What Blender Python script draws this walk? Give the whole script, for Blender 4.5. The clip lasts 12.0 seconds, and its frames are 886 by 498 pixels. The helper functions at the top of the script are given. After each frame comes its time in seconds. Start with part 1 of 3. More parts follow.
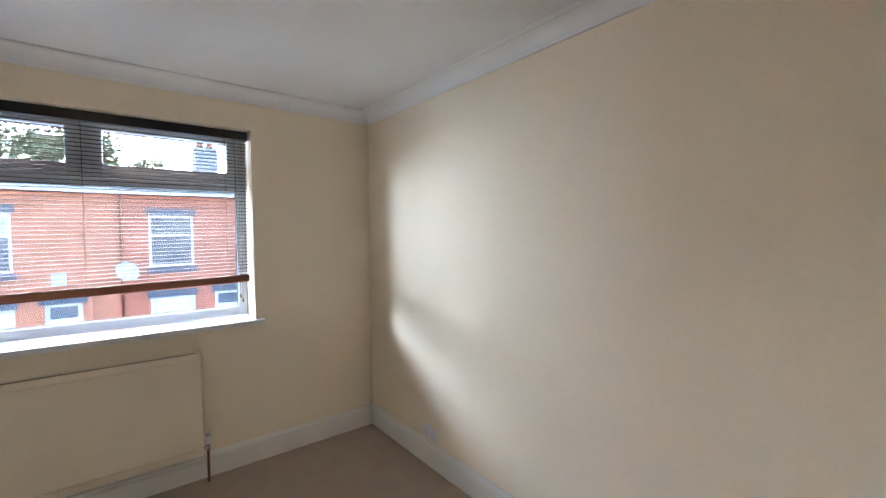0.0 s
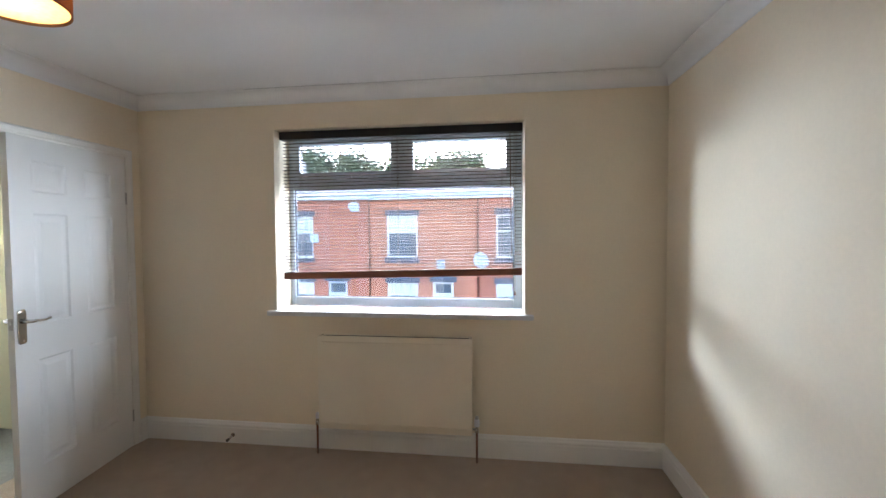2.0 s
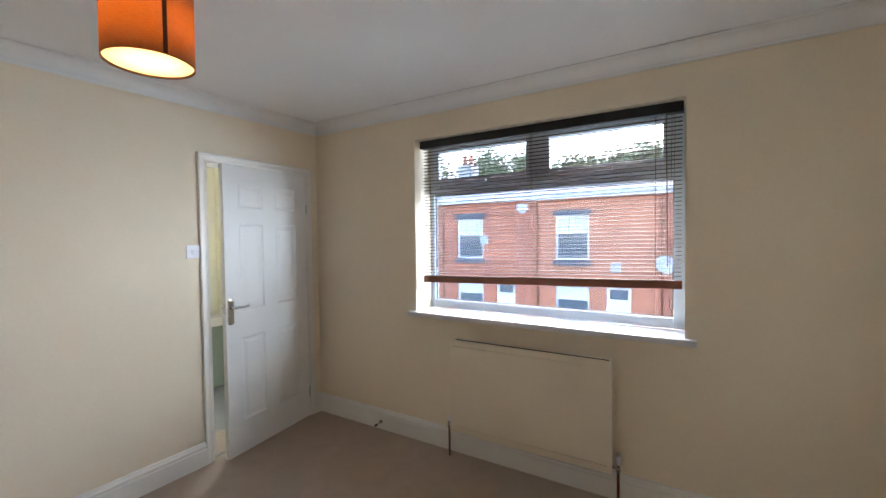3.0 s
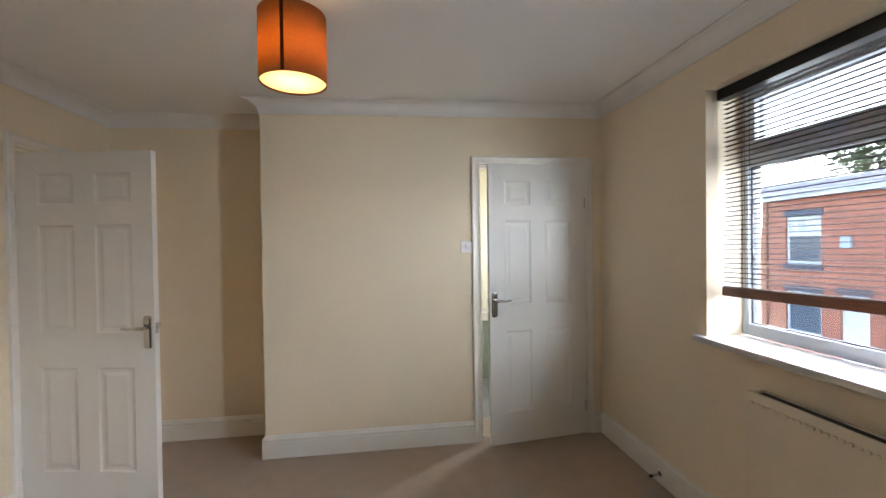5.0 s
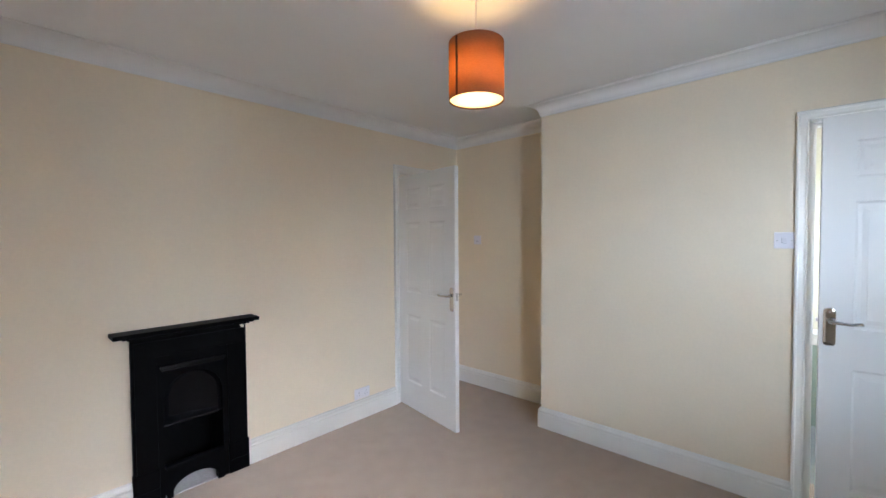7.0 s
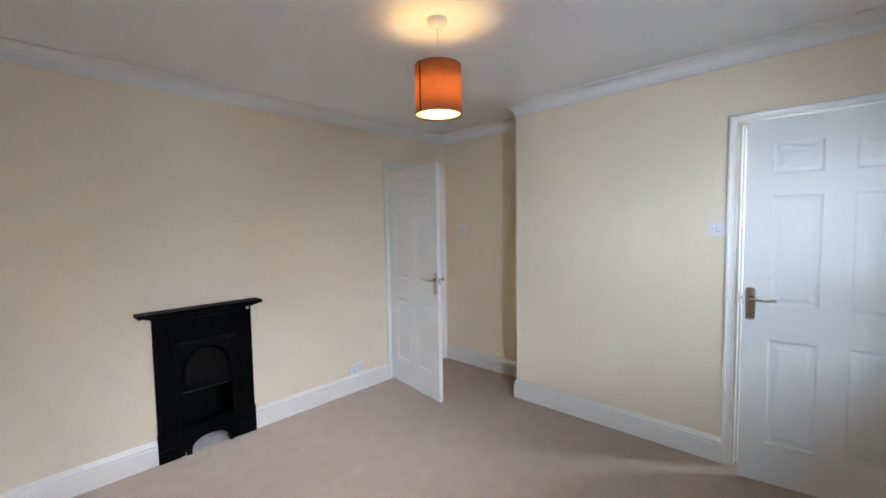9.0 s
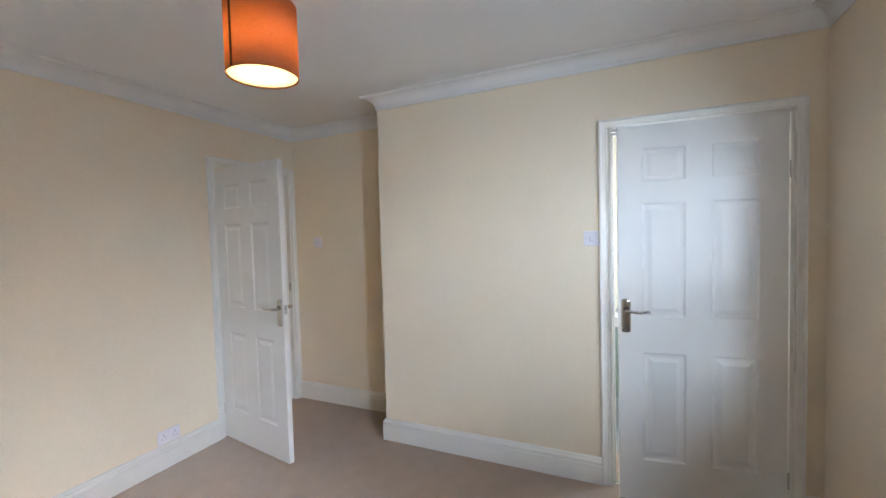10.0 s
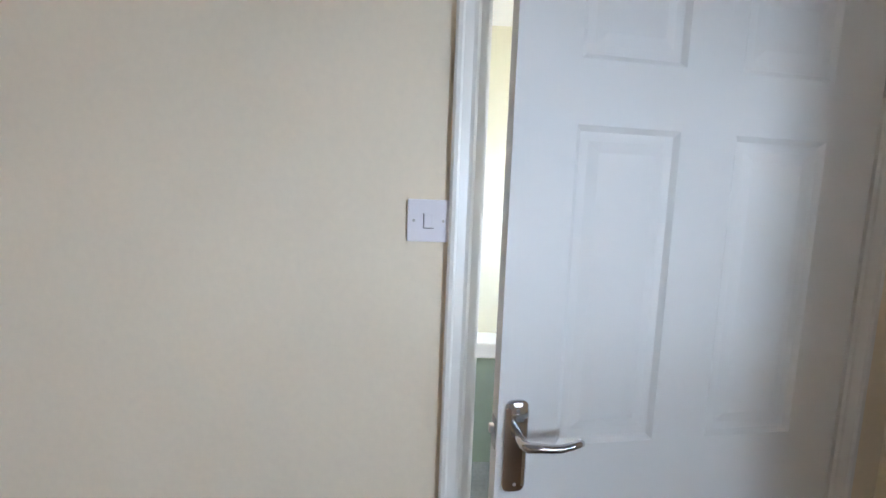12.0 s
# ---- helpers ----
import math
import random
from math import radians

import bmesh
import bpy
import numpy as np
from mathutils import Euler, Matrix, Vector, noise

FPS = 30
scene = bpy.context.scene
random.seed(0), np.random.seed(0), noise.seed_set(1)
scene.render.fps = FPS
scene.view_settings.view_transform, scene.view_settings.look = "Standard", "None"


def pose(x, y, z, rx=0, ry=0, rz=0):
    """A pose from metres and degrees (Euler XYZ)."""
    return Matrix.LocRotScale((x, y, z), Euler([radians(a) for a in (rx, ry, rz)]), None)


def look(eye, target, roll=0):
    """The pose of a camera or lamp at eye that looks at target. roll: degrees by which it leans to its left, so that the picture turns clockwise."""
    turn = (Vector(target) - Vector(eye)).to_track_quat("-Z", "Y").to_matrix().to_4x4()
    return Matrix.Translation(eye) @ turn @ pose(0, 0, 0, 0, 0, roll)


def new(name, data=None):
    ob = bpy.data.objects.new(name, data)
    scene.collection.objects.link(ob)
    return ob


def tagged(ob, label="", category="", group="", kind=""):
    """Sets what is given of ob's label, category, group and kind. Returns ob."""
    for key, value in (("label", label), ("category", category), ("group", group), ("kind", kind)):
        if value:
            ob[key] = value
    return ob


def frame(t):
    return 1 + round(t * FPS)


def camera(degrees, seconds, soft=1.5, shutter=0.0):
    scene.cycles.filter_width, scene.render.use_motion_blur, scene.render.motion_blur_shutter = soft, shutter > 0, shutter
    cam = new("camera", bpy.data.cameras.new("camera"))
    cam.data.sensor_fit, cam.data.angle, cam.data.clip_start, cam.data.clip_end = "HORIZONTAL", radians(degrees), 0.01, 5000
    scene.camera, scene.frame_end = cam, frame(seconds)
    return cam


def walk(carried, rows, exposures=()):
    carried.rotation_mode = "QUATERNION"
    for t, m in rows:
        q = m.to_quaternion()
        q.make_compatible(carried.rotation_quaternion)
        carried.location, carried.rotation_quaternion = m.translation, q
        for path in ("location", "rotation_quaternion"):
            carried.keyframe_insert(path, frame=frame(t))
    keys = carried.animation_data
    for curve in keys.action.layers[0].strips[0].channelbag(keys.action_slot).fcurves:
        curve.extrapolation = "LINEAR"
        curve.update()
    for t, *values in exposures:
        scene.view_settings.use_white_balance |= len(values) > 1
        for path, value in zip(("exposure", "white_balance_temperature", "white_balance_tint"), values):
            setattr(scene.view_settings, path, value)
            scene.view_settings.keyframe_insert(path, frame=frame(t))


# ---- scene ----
cam = camera(94.5, 12.0)
PATH = [
    (0, (2.075, -2.951, 1.521), (3.304, -1.376, 1.451), -0.6),
    (0.5, (2.339, -3.004, 1.539), (3.187, -1.194, 1.468), -0.6),
    (1, (2.415, -2.98, 1.515), (2.938, -1.051, 1.448), -0.3),
    (1.5, (2.503, -2.877, 1.512), (2.641, -0.883, 1.421), -0.4),
    (2, (2.567, -2.708, 1.491), (2.319, -0.725, 1.42), -0.4),
    (2.5, (2.659, -2.596, 1.501), (2.01, -0.705, 1.439), -0.6),
    (3, (2.801, -2.484, 1.517), (1.758, -0.779, 1.456), -0.7),
    (5, (2.946, -1.626, 1.46), (0.964, -1.355, 1.435), -0.8),
    (5.5, (2.869, -1.471, 1.438), (0.876, -1.641, 1.414), -0.8),
    (6, (2.77, -1.352, 1.438), (0.861, -1.948, 1.439), -0.7),
    (6.5, (2.728, -1.145, 1.461), (1.021, -2.187, 1.447), -0.3),
    (7, (2.816, -0.936, 1.469), (1.333, -2.278, 1.409), -0.4),
    (8.8, (3.0, -0.569, 1.503), (1.584, -1.975, 1.368), -0.9),
    (9, (2.945, -0.596, 1.493), (1.478, -1.95, 1.371), -0.9),
    (9.5, (2.766, -0.787, 1.505), (1.133, -1.937, 1.401), -1.4),
    (10, (2.506, -0.881, 1.493), (0.678, -1.689, 1.413), -1.5),
    (10.5, (2.211, -0.95, 1.48), (0.252, -1.339, 1.374), -0.0),
    (11, (1.826, -1.054, 1.498), (-0.165, -1.193, 1.361), -1.7),
    (11.5, (1.359, -1.091, 1.437), (-0.635, -1.208, 1.337), -1.0),
    (12, (0.840, -1.054, 1.470), (-1.147, -0.969, 1.256), 2.1),
]
walk(cam, [(t, look(eye, target, roll)) for t, eye, target, roll in PATH],
     exposures=[(0.0, 5.35, 5600, 11), (2.5, 5.1, 5750, 11), (3.2, 5.15, 5750, 11), (5.0, 4.92, 6250, 12), (6.0, 5.3, 5700, 11), (7.0, 5.3, 5400, 11), (9.5, 5.35, 5350, 11), (10.5, 5.4, 5550, 11), (11.3, 5.5, 5500, 11), (12.0, 5.05, 5450, 12)])

# ---- world, sun, lamps ----
world = bpy.data.worlds.new("sky")
scene.world = world
world.use_nodes = True
_n = world.node_tree.nodes
_sky = _n.new("ShaderNodeTexSky")
_sky.sky_type = "NISHITA"
_sky.sun_disc = False
_sky.sun_elevation = radians(34)
_sky.sun_rotation = radians(0)
_sky.dust_density = 1.5
world.node_tree.links.new(_sky.outputs[0], _n["Background"].inputs[0])
_n["Background"].inputs[1].default_value = 0.15


def lamp(name, kind, m, energy, color, size=0.1, size_y=None):
    data = bpy.data.lights.new(name, kind)
    data.energy, data.color = energy, color
    if kind == "SUN":
        data.angle = size
    elif kind == "AREA":
        data.shape, data.size, data.size_y = "RECTANGLE", size, size_y or size
    else:
        data.shadow_soft_size = size
    ob = new(name, data)
    ob.matrix_world = m
    return ob


# faint, wide, cool sun, added from over the terrace to brighten the south wall
lamp("sun", "SUN", look((0.9, 9.7, 3.0), (0, 0, 0)), 0.18, (0.88, 0.95, 1.0), radians(50))
# sky light in the opening of the small room's window
lamp("sky_in_small_window", "AREA", look((-0.85, 0.30, 1.75), (-0.25, -0.95, 0.7)), 1.0, (0.92, 0.97, 1.0), 0.3, 0.8)
# added fill lamps, unseen beside the bedroom window, for sky along the street
for eye, target, energy, spread, wide, tall in (((3.05, 0.66, 1.60), (0.0, -2.05, 1.15), 0.90, 115, 0.36, 0.75), ((0.0, 1.08, 1.60), (3.637, -1.25, 1.02), 0.76, 80, 0.45, 0.36)):
    side_fill = lamp("sky_fill_beside_window", "AREA", look(eye, target), energy, (0.85, 0.94, 1.0), wide, tall)
    side_fill.data.spread = radians(spread)
lamp("landing_bulb", "POINT", pose(-1.2, -4.3, 2.2), 0.7, (1.0, 0.72, 0.30), 0.06)
lamp("pendant_bulb", "POINT", pose(1.522, -1.926, 2.100), 0.19, (1.0, 0.57, 0.16), 0.06)

# ---- plan ----
W, S, J, A = 3.637, -3.645, -2.474, -0.39   # east wall, south wall, return of the jut, alcove wall
H = 2.485                                   # ceiling at the window wall
SAG = 0.013                                 # its fall towards the south, per metre
COVE = 0.088
WX0, WX1, WZ0, WZ1 = 1.045, 2.765, 0.945, 2.228   # window opening
D2Y0, D2Y1, DH = -0.962, -0.122, 2.05       # door opening in the west wall
D1X0, D1X1 = -0.345, 0.412                  # door opening in the south wall


# ---- materials ----
def material(name, color, rough=0.6, metal=0.0, grain=0.0, grain_scale=200.0, blotch=0.0, blotch_scale=2.0,
             bump=0.0, bump_scale=300.0, coat=0.0, stretch=None):
    m = bpy.data.materials.new(name)
    m.use_nodes = True
    nt = m.node_tree
    b = nt.nodes["Principled BSDF"]
    b.inputs["Roughness"].default_value = rough
    b.inputs["Metallic"].default_value = metal
    b.inputs["Coat Weight"].default_value = coat
    tc = nt.nodes.new("ShaderNodeTexCoord")
    src = tc.outputs["Object"]
    if stretch:
        mp = nt.nodes.new("ShaderNodeMapping")
        mp.inputs["Scale"].default_value = stretch
        nt.links.new(src, mp.inputs[0])
        src = mp.outputs[0]
    value = None
    for amount, scale, detail in ((grain, grain_scale, 3), (blotch, blotch_scale, 4)):
        if amount:
            no = nt.nodes.new("ShaderNodeTexNoise")
            no.inputs["Scale"].default_value, no.inputs["Detail"].default_value = scale, detail
            nt.links.new(src, no.inputs["Vector"])
            mr = nt.nodes.new("ShaderNodeMapRange")
            mr.inputs["From Min"].default_value, mr.inputs["From Max"].default_value = 0.3, 0.7
            mr.inputs["To Min"].default_value, mr.inputs["To Max"].default_value = 1 - amount, 1 + amount
            nt.links.new(no.outputs["Fac"], mr.inputs["Value"])
            if value is None:
                value = mr.outputs[0]
            else:
                mu = nt.nodes.new("ShaderNodeMath")
                mu.operation = "MULTIPLY"
                nt.links.new(value, mu.inputs[0])
                nt.links.new(mr.outputs[0], mu.inputs[1])
                value = mu.outputs[0]
    if value is None:
        b.inputs["Base Color"].default_value = (*color, 1)
    else:
        vm = nt.nodes.new("ShaderNodeVectorMath")
        vm.operation = "SCALE"
        vm.inputs[0].default_value = color
        nt.links.new(value, vm.inputs["Scale"])
        nt.links.new(vm.outputs[0], b.inputs["Base Color"])
    if bump:
        no = nt.nodes.new("ShaderNodeTexNoise")
        no.inputs["Scale"].default_value, no.inputs["Detail"].default_value = bump_scale, 4
        nt.links.new(src, no.inputs["Vector"])
        bp = nt.nodes.new("ShaderNodeBump")
        bp.inputs["Strength"].default_value, bp.inputs["Distance"].default_value = bump, 0.002
        nt.links.new(no.outputs["Fac"], bp.inputs["Height"])
        nt.links.new(bp.outputs[0], b.inputs["Normal"])
    return m


def brick_material(name, c1, c2, mortar):
    m = bpy.data.materials.new(name)
    m.use_nodes = True
    nt = m.node_tree
    b = nt.nodes["Principled BSDF"]
    b.inputs["Roughness"].default_value = 0.9
    tc = nt.nodes.new("ShaderNodeTexCoord")
    sep = nt.nodes.new("ShaderNodeSeparateXYZ")
    com = nt.nodes.new("ShaderNodeCombineXYZ")
    nt.links.new(tc.outputs["Object"], sep.inputs[0])
    nt.links.new(sep.outputs["X"], com.inputs["X"])
    nt.links.new(sep.outputs["Z"], com.inputs["Y"])
    br = nt.nodes.new("ShaderNodeTexBrick")
    br.inputs["Scale"].default_value = 1.0
    br.inputs["Brick Width"].default_value, br.inputs["Row Height"].default_value = 0.225, 0.075
    br.inputs["Mortar Size"].default_value = 0.008
    for k, c in (("Color1", c1), ("Color2", c2), ("Mortar", mortar)):
        br.inputs[k].default_value = (*c, 1)
    nt.links.new(com.outputs[0], br.inputs["Vector"])
    no = nt.nodes.new("ShaderNodeTexNoise")
    no.inputs["Scale"].default_value, no.inputs["Detail"].default_value = 1.3, 5
    nt.links.new(tc.outputs["Object"], no.inputs["Vector"])
    mr = nt.nodes.new("ShaderNodeMapRange")
    mr.inputs["To Min"].default_value, mr.inputs["To Max"].default_value = 0.72, 1.28
    nt.links.new(no.outputs["Fac"], mr.inputs["Value"])
    vm = nt.nodes.new("ShaderNodeVectorMath")
    vm.operation = "SCALE"
    nt.links.new(br.outputs["Color"], vm.inputs[0])
    nt.links.new(mr.outputs[0], vm.inputs["Scale"])
    nt.links.new(vm.outputs[0], b.inputs["Base Color"])
    bp = nt.nodes.new("ShaderNodeBump")
    bp.inputs["Distance"].default_value, bp.inputs["Strength"].default_value = 0.004, 0.3
    bp.invert = True
    nt.links.new(br.outputs["Fac"], bp.inputs["Height"])
    nt.links.new(bp.outputs[0], b.inputs["Normal"])
    return m


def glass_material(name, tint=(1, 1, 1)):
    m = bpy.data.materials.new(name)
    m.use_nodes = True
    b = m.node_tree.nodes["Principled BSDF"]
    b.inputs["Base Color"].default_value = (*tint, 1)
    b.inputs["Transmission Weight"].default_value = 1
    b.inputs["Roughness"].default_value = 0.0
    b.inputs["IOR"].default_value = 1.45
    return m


def fabric_material(name, color, through_color, share):
    """Cloth that lets part of the light through, with a fine weave."""
    m = bpy.data.materials.new(name)
    m.use_nodes = True
    nt = m.node_tree
    nt.nodes.remove(nt.nodes["Principled BSDF"])
    out = nt.nodes["Material Output"]
    d, t, mix = (nt.nodes.new(k) for k in ("ShaderNodeBsdfDiffuse", "ShaderNodeBsdfTranslucent", "ShaderNodeMixShader"))
    tc = nt.nodes.new("ShaderNodeTexCoord")
    mp = nt.nodes.new("ShaderNodeMapping")
    mp.inputs["Scale"].default_value = (1, 1, 6)
    no = nt.nodes.new("ShaderNodeTexNoise")
    no.inputs["Scale"].default_value, no.inputs["Detail"].default_value = 90, 3
    nt.links.new(tc.outputs["Object"], mp.inputs[0])
    nt.links.new(mp.outputs[0], no.inputs["Vector"])
    mr = nt.nodes.new("ShaderNodeMapRange")
    mr.inputs["To Min"].default_value, mr.inputs["To Max"].default_value = 0.75, 1.25
    nt.links.new(no.outputs["Fac"], mr.inputs["Value"])
    for c, sh in ((color, d), (through_color, t)):
        vm = nt.nodes.new("ShaderNodeVectorMath")
        vm.operation = "SCALE"
        vm.inputs[0].default_value = c
        nt.links.new(mr.outputs[0], vm.inputs["Scale"])
        nt.links.new(vm.outputs[0], sh.inputs["Color"])
    mix.inputs[0].default_value = share
    nt.links.new(d.outputs[0], mix.inputs[1])
    nt.links.new(t.outputs[0], mix.inputs[2])
    nt.links.new(mix.outputs[0], out.inputs["Surface"])
    return m


def carpet_material():
    m = material("carpet", (0.40, 0.31, 0.235), 0.95, grain=0.22, grain_scale=420, blotch=0.05, blotch_scale=9,
                 bump=0.9, bump_scale=380)
    b = m.node_tree.nodes["Principled BSDF"]
    b.inputs["Sheen Weight"].default_value = 0.25
    b.inputs["Specular IOR Level"].default_value = 0.06
    return m


WALL = material("cream_wall_paint", (0.825, 0.722, 0.555), 0.75, grain=0.015, grain_scale=60, blotch=0.03, blotch_scale=1.4,
                bump=0.12, bump_scale=140)
# sill white set darker to offset the strong light of the window lamps
SILLPAINT = material("toned_white_sill_paint", (0.64, 0.64, 0.64), 0.4, blotch=0.06, blotch_scale=6, bump=0.05, bump_scale=60)
CEIL = material("white_ceiling_paint", (0.84, 0.84, 0.84), 0.85, blotch=0.02, blotch_scale=1.2, bump=0.15, bump_scale=90)
TRIM = material("white_gloss_trim", (0.80, 0.78, 0.73), 0.35, blotch=0.03, blotch_scale=3, bump=0.05, bump_scale=60, coat=0.2)
COVING = material("white_coving", (0.80, 0.79, 0.77), 0.7, blotch=0.03, blotch_scale=2.5, bump=0.08, bump_scale=40)
DOOR = material("white_satin_door", (0.80, 0.79, 0.76), 0.55, blotch=0.02, blotch_scale=2, bump=0.10, bump_scale=160, stretch=(1, 1, 0.06))
CARPET = carpet_material()
JOINERY = material("white_painted_joinery", (0.80, 0.80, 0.80), 0.45, blotch=0.04, blotch_scale=4)
# white plastic greyed and blued: the frame's backlit shade is in the colour
UPVC = material("white_plastic_backlit", (0.50, 0.56, 0.63), 0.3, blotch=0.02, blotch_scale=4)
GASKET = material("black_rubber", (0.02, 0.02, 0.02), 0.6)
# tint added to dim the street view; shadows off passes full daylight inside
GLASS = glass_material("dimming_window_glass", (0.262, 0.250, 0.238))
SLAT = material("brown_slat", (0.03, 0.016, 0.010), 0.5, grain=0.25, grain_scale=30, stretch=(0.6, 20, 20))
SLAT.node_tree.nodes["Principled BSDF"].inputs["Specular IOR Level"].default_value = 0.12
RAILWOOD = material("mahogany_rail", (0.17, 0.052, 0.024), 0.35, grain=0.35, grain_scale=25, stretch=(0.5, 12, 12), coat=0.4)
HEADRAIL = material("dark_headrail", (0.006, 0.005, 0.005), 0.5, grain=0.2, grain_scale=40)
CORD = material("brown_cord", (0.10, 0.06, 0.04), 0.8)
RADIATOR = material("cream_radiator_enamel", (0.80, 0.71, 0.56), 0.35, blotch=0.03, blotch_scale=3, bump=0.04, bump_scale=50)
PIPE = material("dark_copper_pipe", (0.16, 0.07, 0.045), 0.4, metal=0.7, blotch=0.3, blotch_scale=30)
CHROME = material("chrome", (0.62, 0.61, 0.60), 0.07, metal=1.0, blotch=0.03, blotch_scale=20)
STEEL = material("brushed_steel", (0.50, 0.48, 0.46), 0.35, metal=1.0, blotch=0.1, blotch_scale=30)
PLASTIC = material("white_plastic", (0.78, 0.75, 0.78), 0.35)
SLOT_SHADE = material("dark_slot_and_shade", (0.03, 0.03, 0.03), 0.7)
IRON = material("black_cast_iron", (0.0015, 0.0015, 0.0018), 0.5, blotch=0.25, blotch_scale=12, bump=0.25, bump_scale=70)
IRON.node_tree.nodes["Principled BSDF"].inputs["Specular IOR Level"].default_value = 0.06
POLISHED = material("black_polished_iron", (0.002, 0.002, 0.0025), 0.16, blotch=0.25, blotch_scale=12, bump=0.1, bump_scale=50)
POLISHED.node_tree.nodes["Principled BSDF"].inputs["Specular IOR Level"].default_value = 0.16
HEARTH = material("grey_hearth", (0.36, 0.34, 0.33), 0.8, grain=0.1, grain_scale=80, blotch=0.1, blotch_scale=6)
SHADE = fabric_material("orange_fabric_shade", (0.30, 0.17, 0.11), (0.50, 0.27, 0.095), 0.5)
SEAM = material("dark_seam", (0.05, 0.018, 0.01), 0.8)
DIFFUSER = fabric_material("white_diffuser", (0.75, 0.72, 0.66), (0.8, 0.78, 0.72), 0.6)
BULB = material("frosted_bulb", (0.9, 0.88, 0.8), 0.5)
ENSUITE = material("pale_yellow_paint", (0.76, 0.73, 0.56), 0.75, blotch=0.03, blotch_scale=2, bump=0.1, bump_scale=120)
LANDING = material("warm_yellow_paint", (0.72, 0.58, 0.26), 0.75, blotch=0.04, blotch_scale=2, bump=0.1, bump_scale=120)
GREENPANEL = material("grey_green_panel", (0.30, 0.36, 0.30), 0.6, blotch=0.08, blotch_scale=5)
GREYFLOOR = material("grey_vinyl", (0.25, 0.26, 0.26), 0.5, grain=0.1, grain_scale=50, blotch=0.1, blotch_scale=4)
BRICK = brick_material("red_brick", (0.45, 0.155, 0.095), (0.50, 0.185, 0.115), (0.47, 0.185, 0.12))
BRICK2 = brick_material("orange_brick", (0.50, 0.19, 0.11), (0.54, 0.22, 0.13), (0.51, 0.22, 0.14))
STONE = material("grey_painted_stone", (0.10, 0.11, 0.14), 0.8, grain=0.1, grain_scale=60, blotch=0.15, blotch_scale=5)
SLATE = material("roof_slate", (0.14, 0.14, 0.16), 0.7, grain=0.2, grain_scale=8, blotch=0.15, blotch_scale=2)
ASPHALT = material("asphalt", (0.05, 0.05, 0.052), 0.9, grain=0.3, grain_scale=120, blotch=0.2, blotch_scale=1, bump=0.6, bump_scale=120)
PAVING = material("paving", (0.26, 0.25, 0.24), 0.9, grain=0.1, grain_scale=80, blotch=0.2, blotch_scale=1)
GRASS = material("grass_ground", (0.07, 0.10, 0.035), 0.95, grain=0.3, grain_scale=3, blotch=0.3, blotch_scale=0.1)
BARK = material("bark", (0.11, 0.08, 0.055), 0.9, grain=0.3, grain_scale=20)
LEAF = material("leaf", (0.20, 0.23, 0.12), 0.6, grain=0.3, grain_scale=3)
# opaque pane; the dim room behind it is put into the colour
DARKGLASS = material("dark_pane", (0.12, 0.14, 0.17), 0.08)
CURTAIN = material("net_curtain", (0.72, 0.72, 0.72), 0.9, grain=0.25, grain_scale=14, stretch=(1, 1, 0.05))
RENDERED = material("dish_grey", (0.55, 0.56, 0.58), 0.5)


# ---- mesh helpers ----
def add_box(bm, x0, x1, y0, y1, z0, z1, bevel=0.0):
    r = bmesh.ops.create_cube(bm, size=1.0, matrix=Matrix.Translation(((x0 + x1) / 2, (y0 + y1) / 2, (z0 + z1) / 2))
                              @ Matrix.Diagonal((abs(x1 - x0), abs(y1 - y0), abs(z1 - z0), 1)))
    if bevel:
        vs = set(r["verts"])
        es = [e for e in bm.edges if e.verts[0] in vs and e.verts[1] in vs]
        bmesh.ops.bevel(bm, geom=es, offset=bevel, segments=2, affect="EDGES", profile=0.6)


def box(*a, bevel=0.0):
    bm = bmesh.new()
    add_box(bm, *a, bevel=bevel)
    return bm


def add_tube(bm, p, q, r, r2=None, seg=16, caps=True):
    p, q = Vector(p), Vector(q)
    m = Matrix.Translation((p + q) / 2) @ (q - p).to_track_quat("Z", "Y").to_matrix().to_4x4()
    bmesh.ops.create_cone(bm, cap_ends=caps, segments=seg, radius1=r, radius2=r if r2 is None else r2, depth=(q - p).length, matrix=m)


def tube(*a, **k):
    bm = bmesh.new()
    add_tube(bm, *a, **k)
    return bm


def lathe(points, seg=32, at=(0, 0, 0)):
    """A turned shape from (radius, z) pairs."""
    bm = bmesh.new()
    rings = [[bm.verts.new((at[0] + r * math.cos(2 * math.pi * i / seg), at[1] + r * math.sin(2 * math.pi * i / seg), at[2] + z))
              for i in range(seg)] for r, z in points]
    for a, b in zip(rings, rings[1:]):
        for i in range(seg):
            bm.faces.new((a[i], a[(i + 1) % seg], b[(i + 1) % seg], b[i]))
    return bm


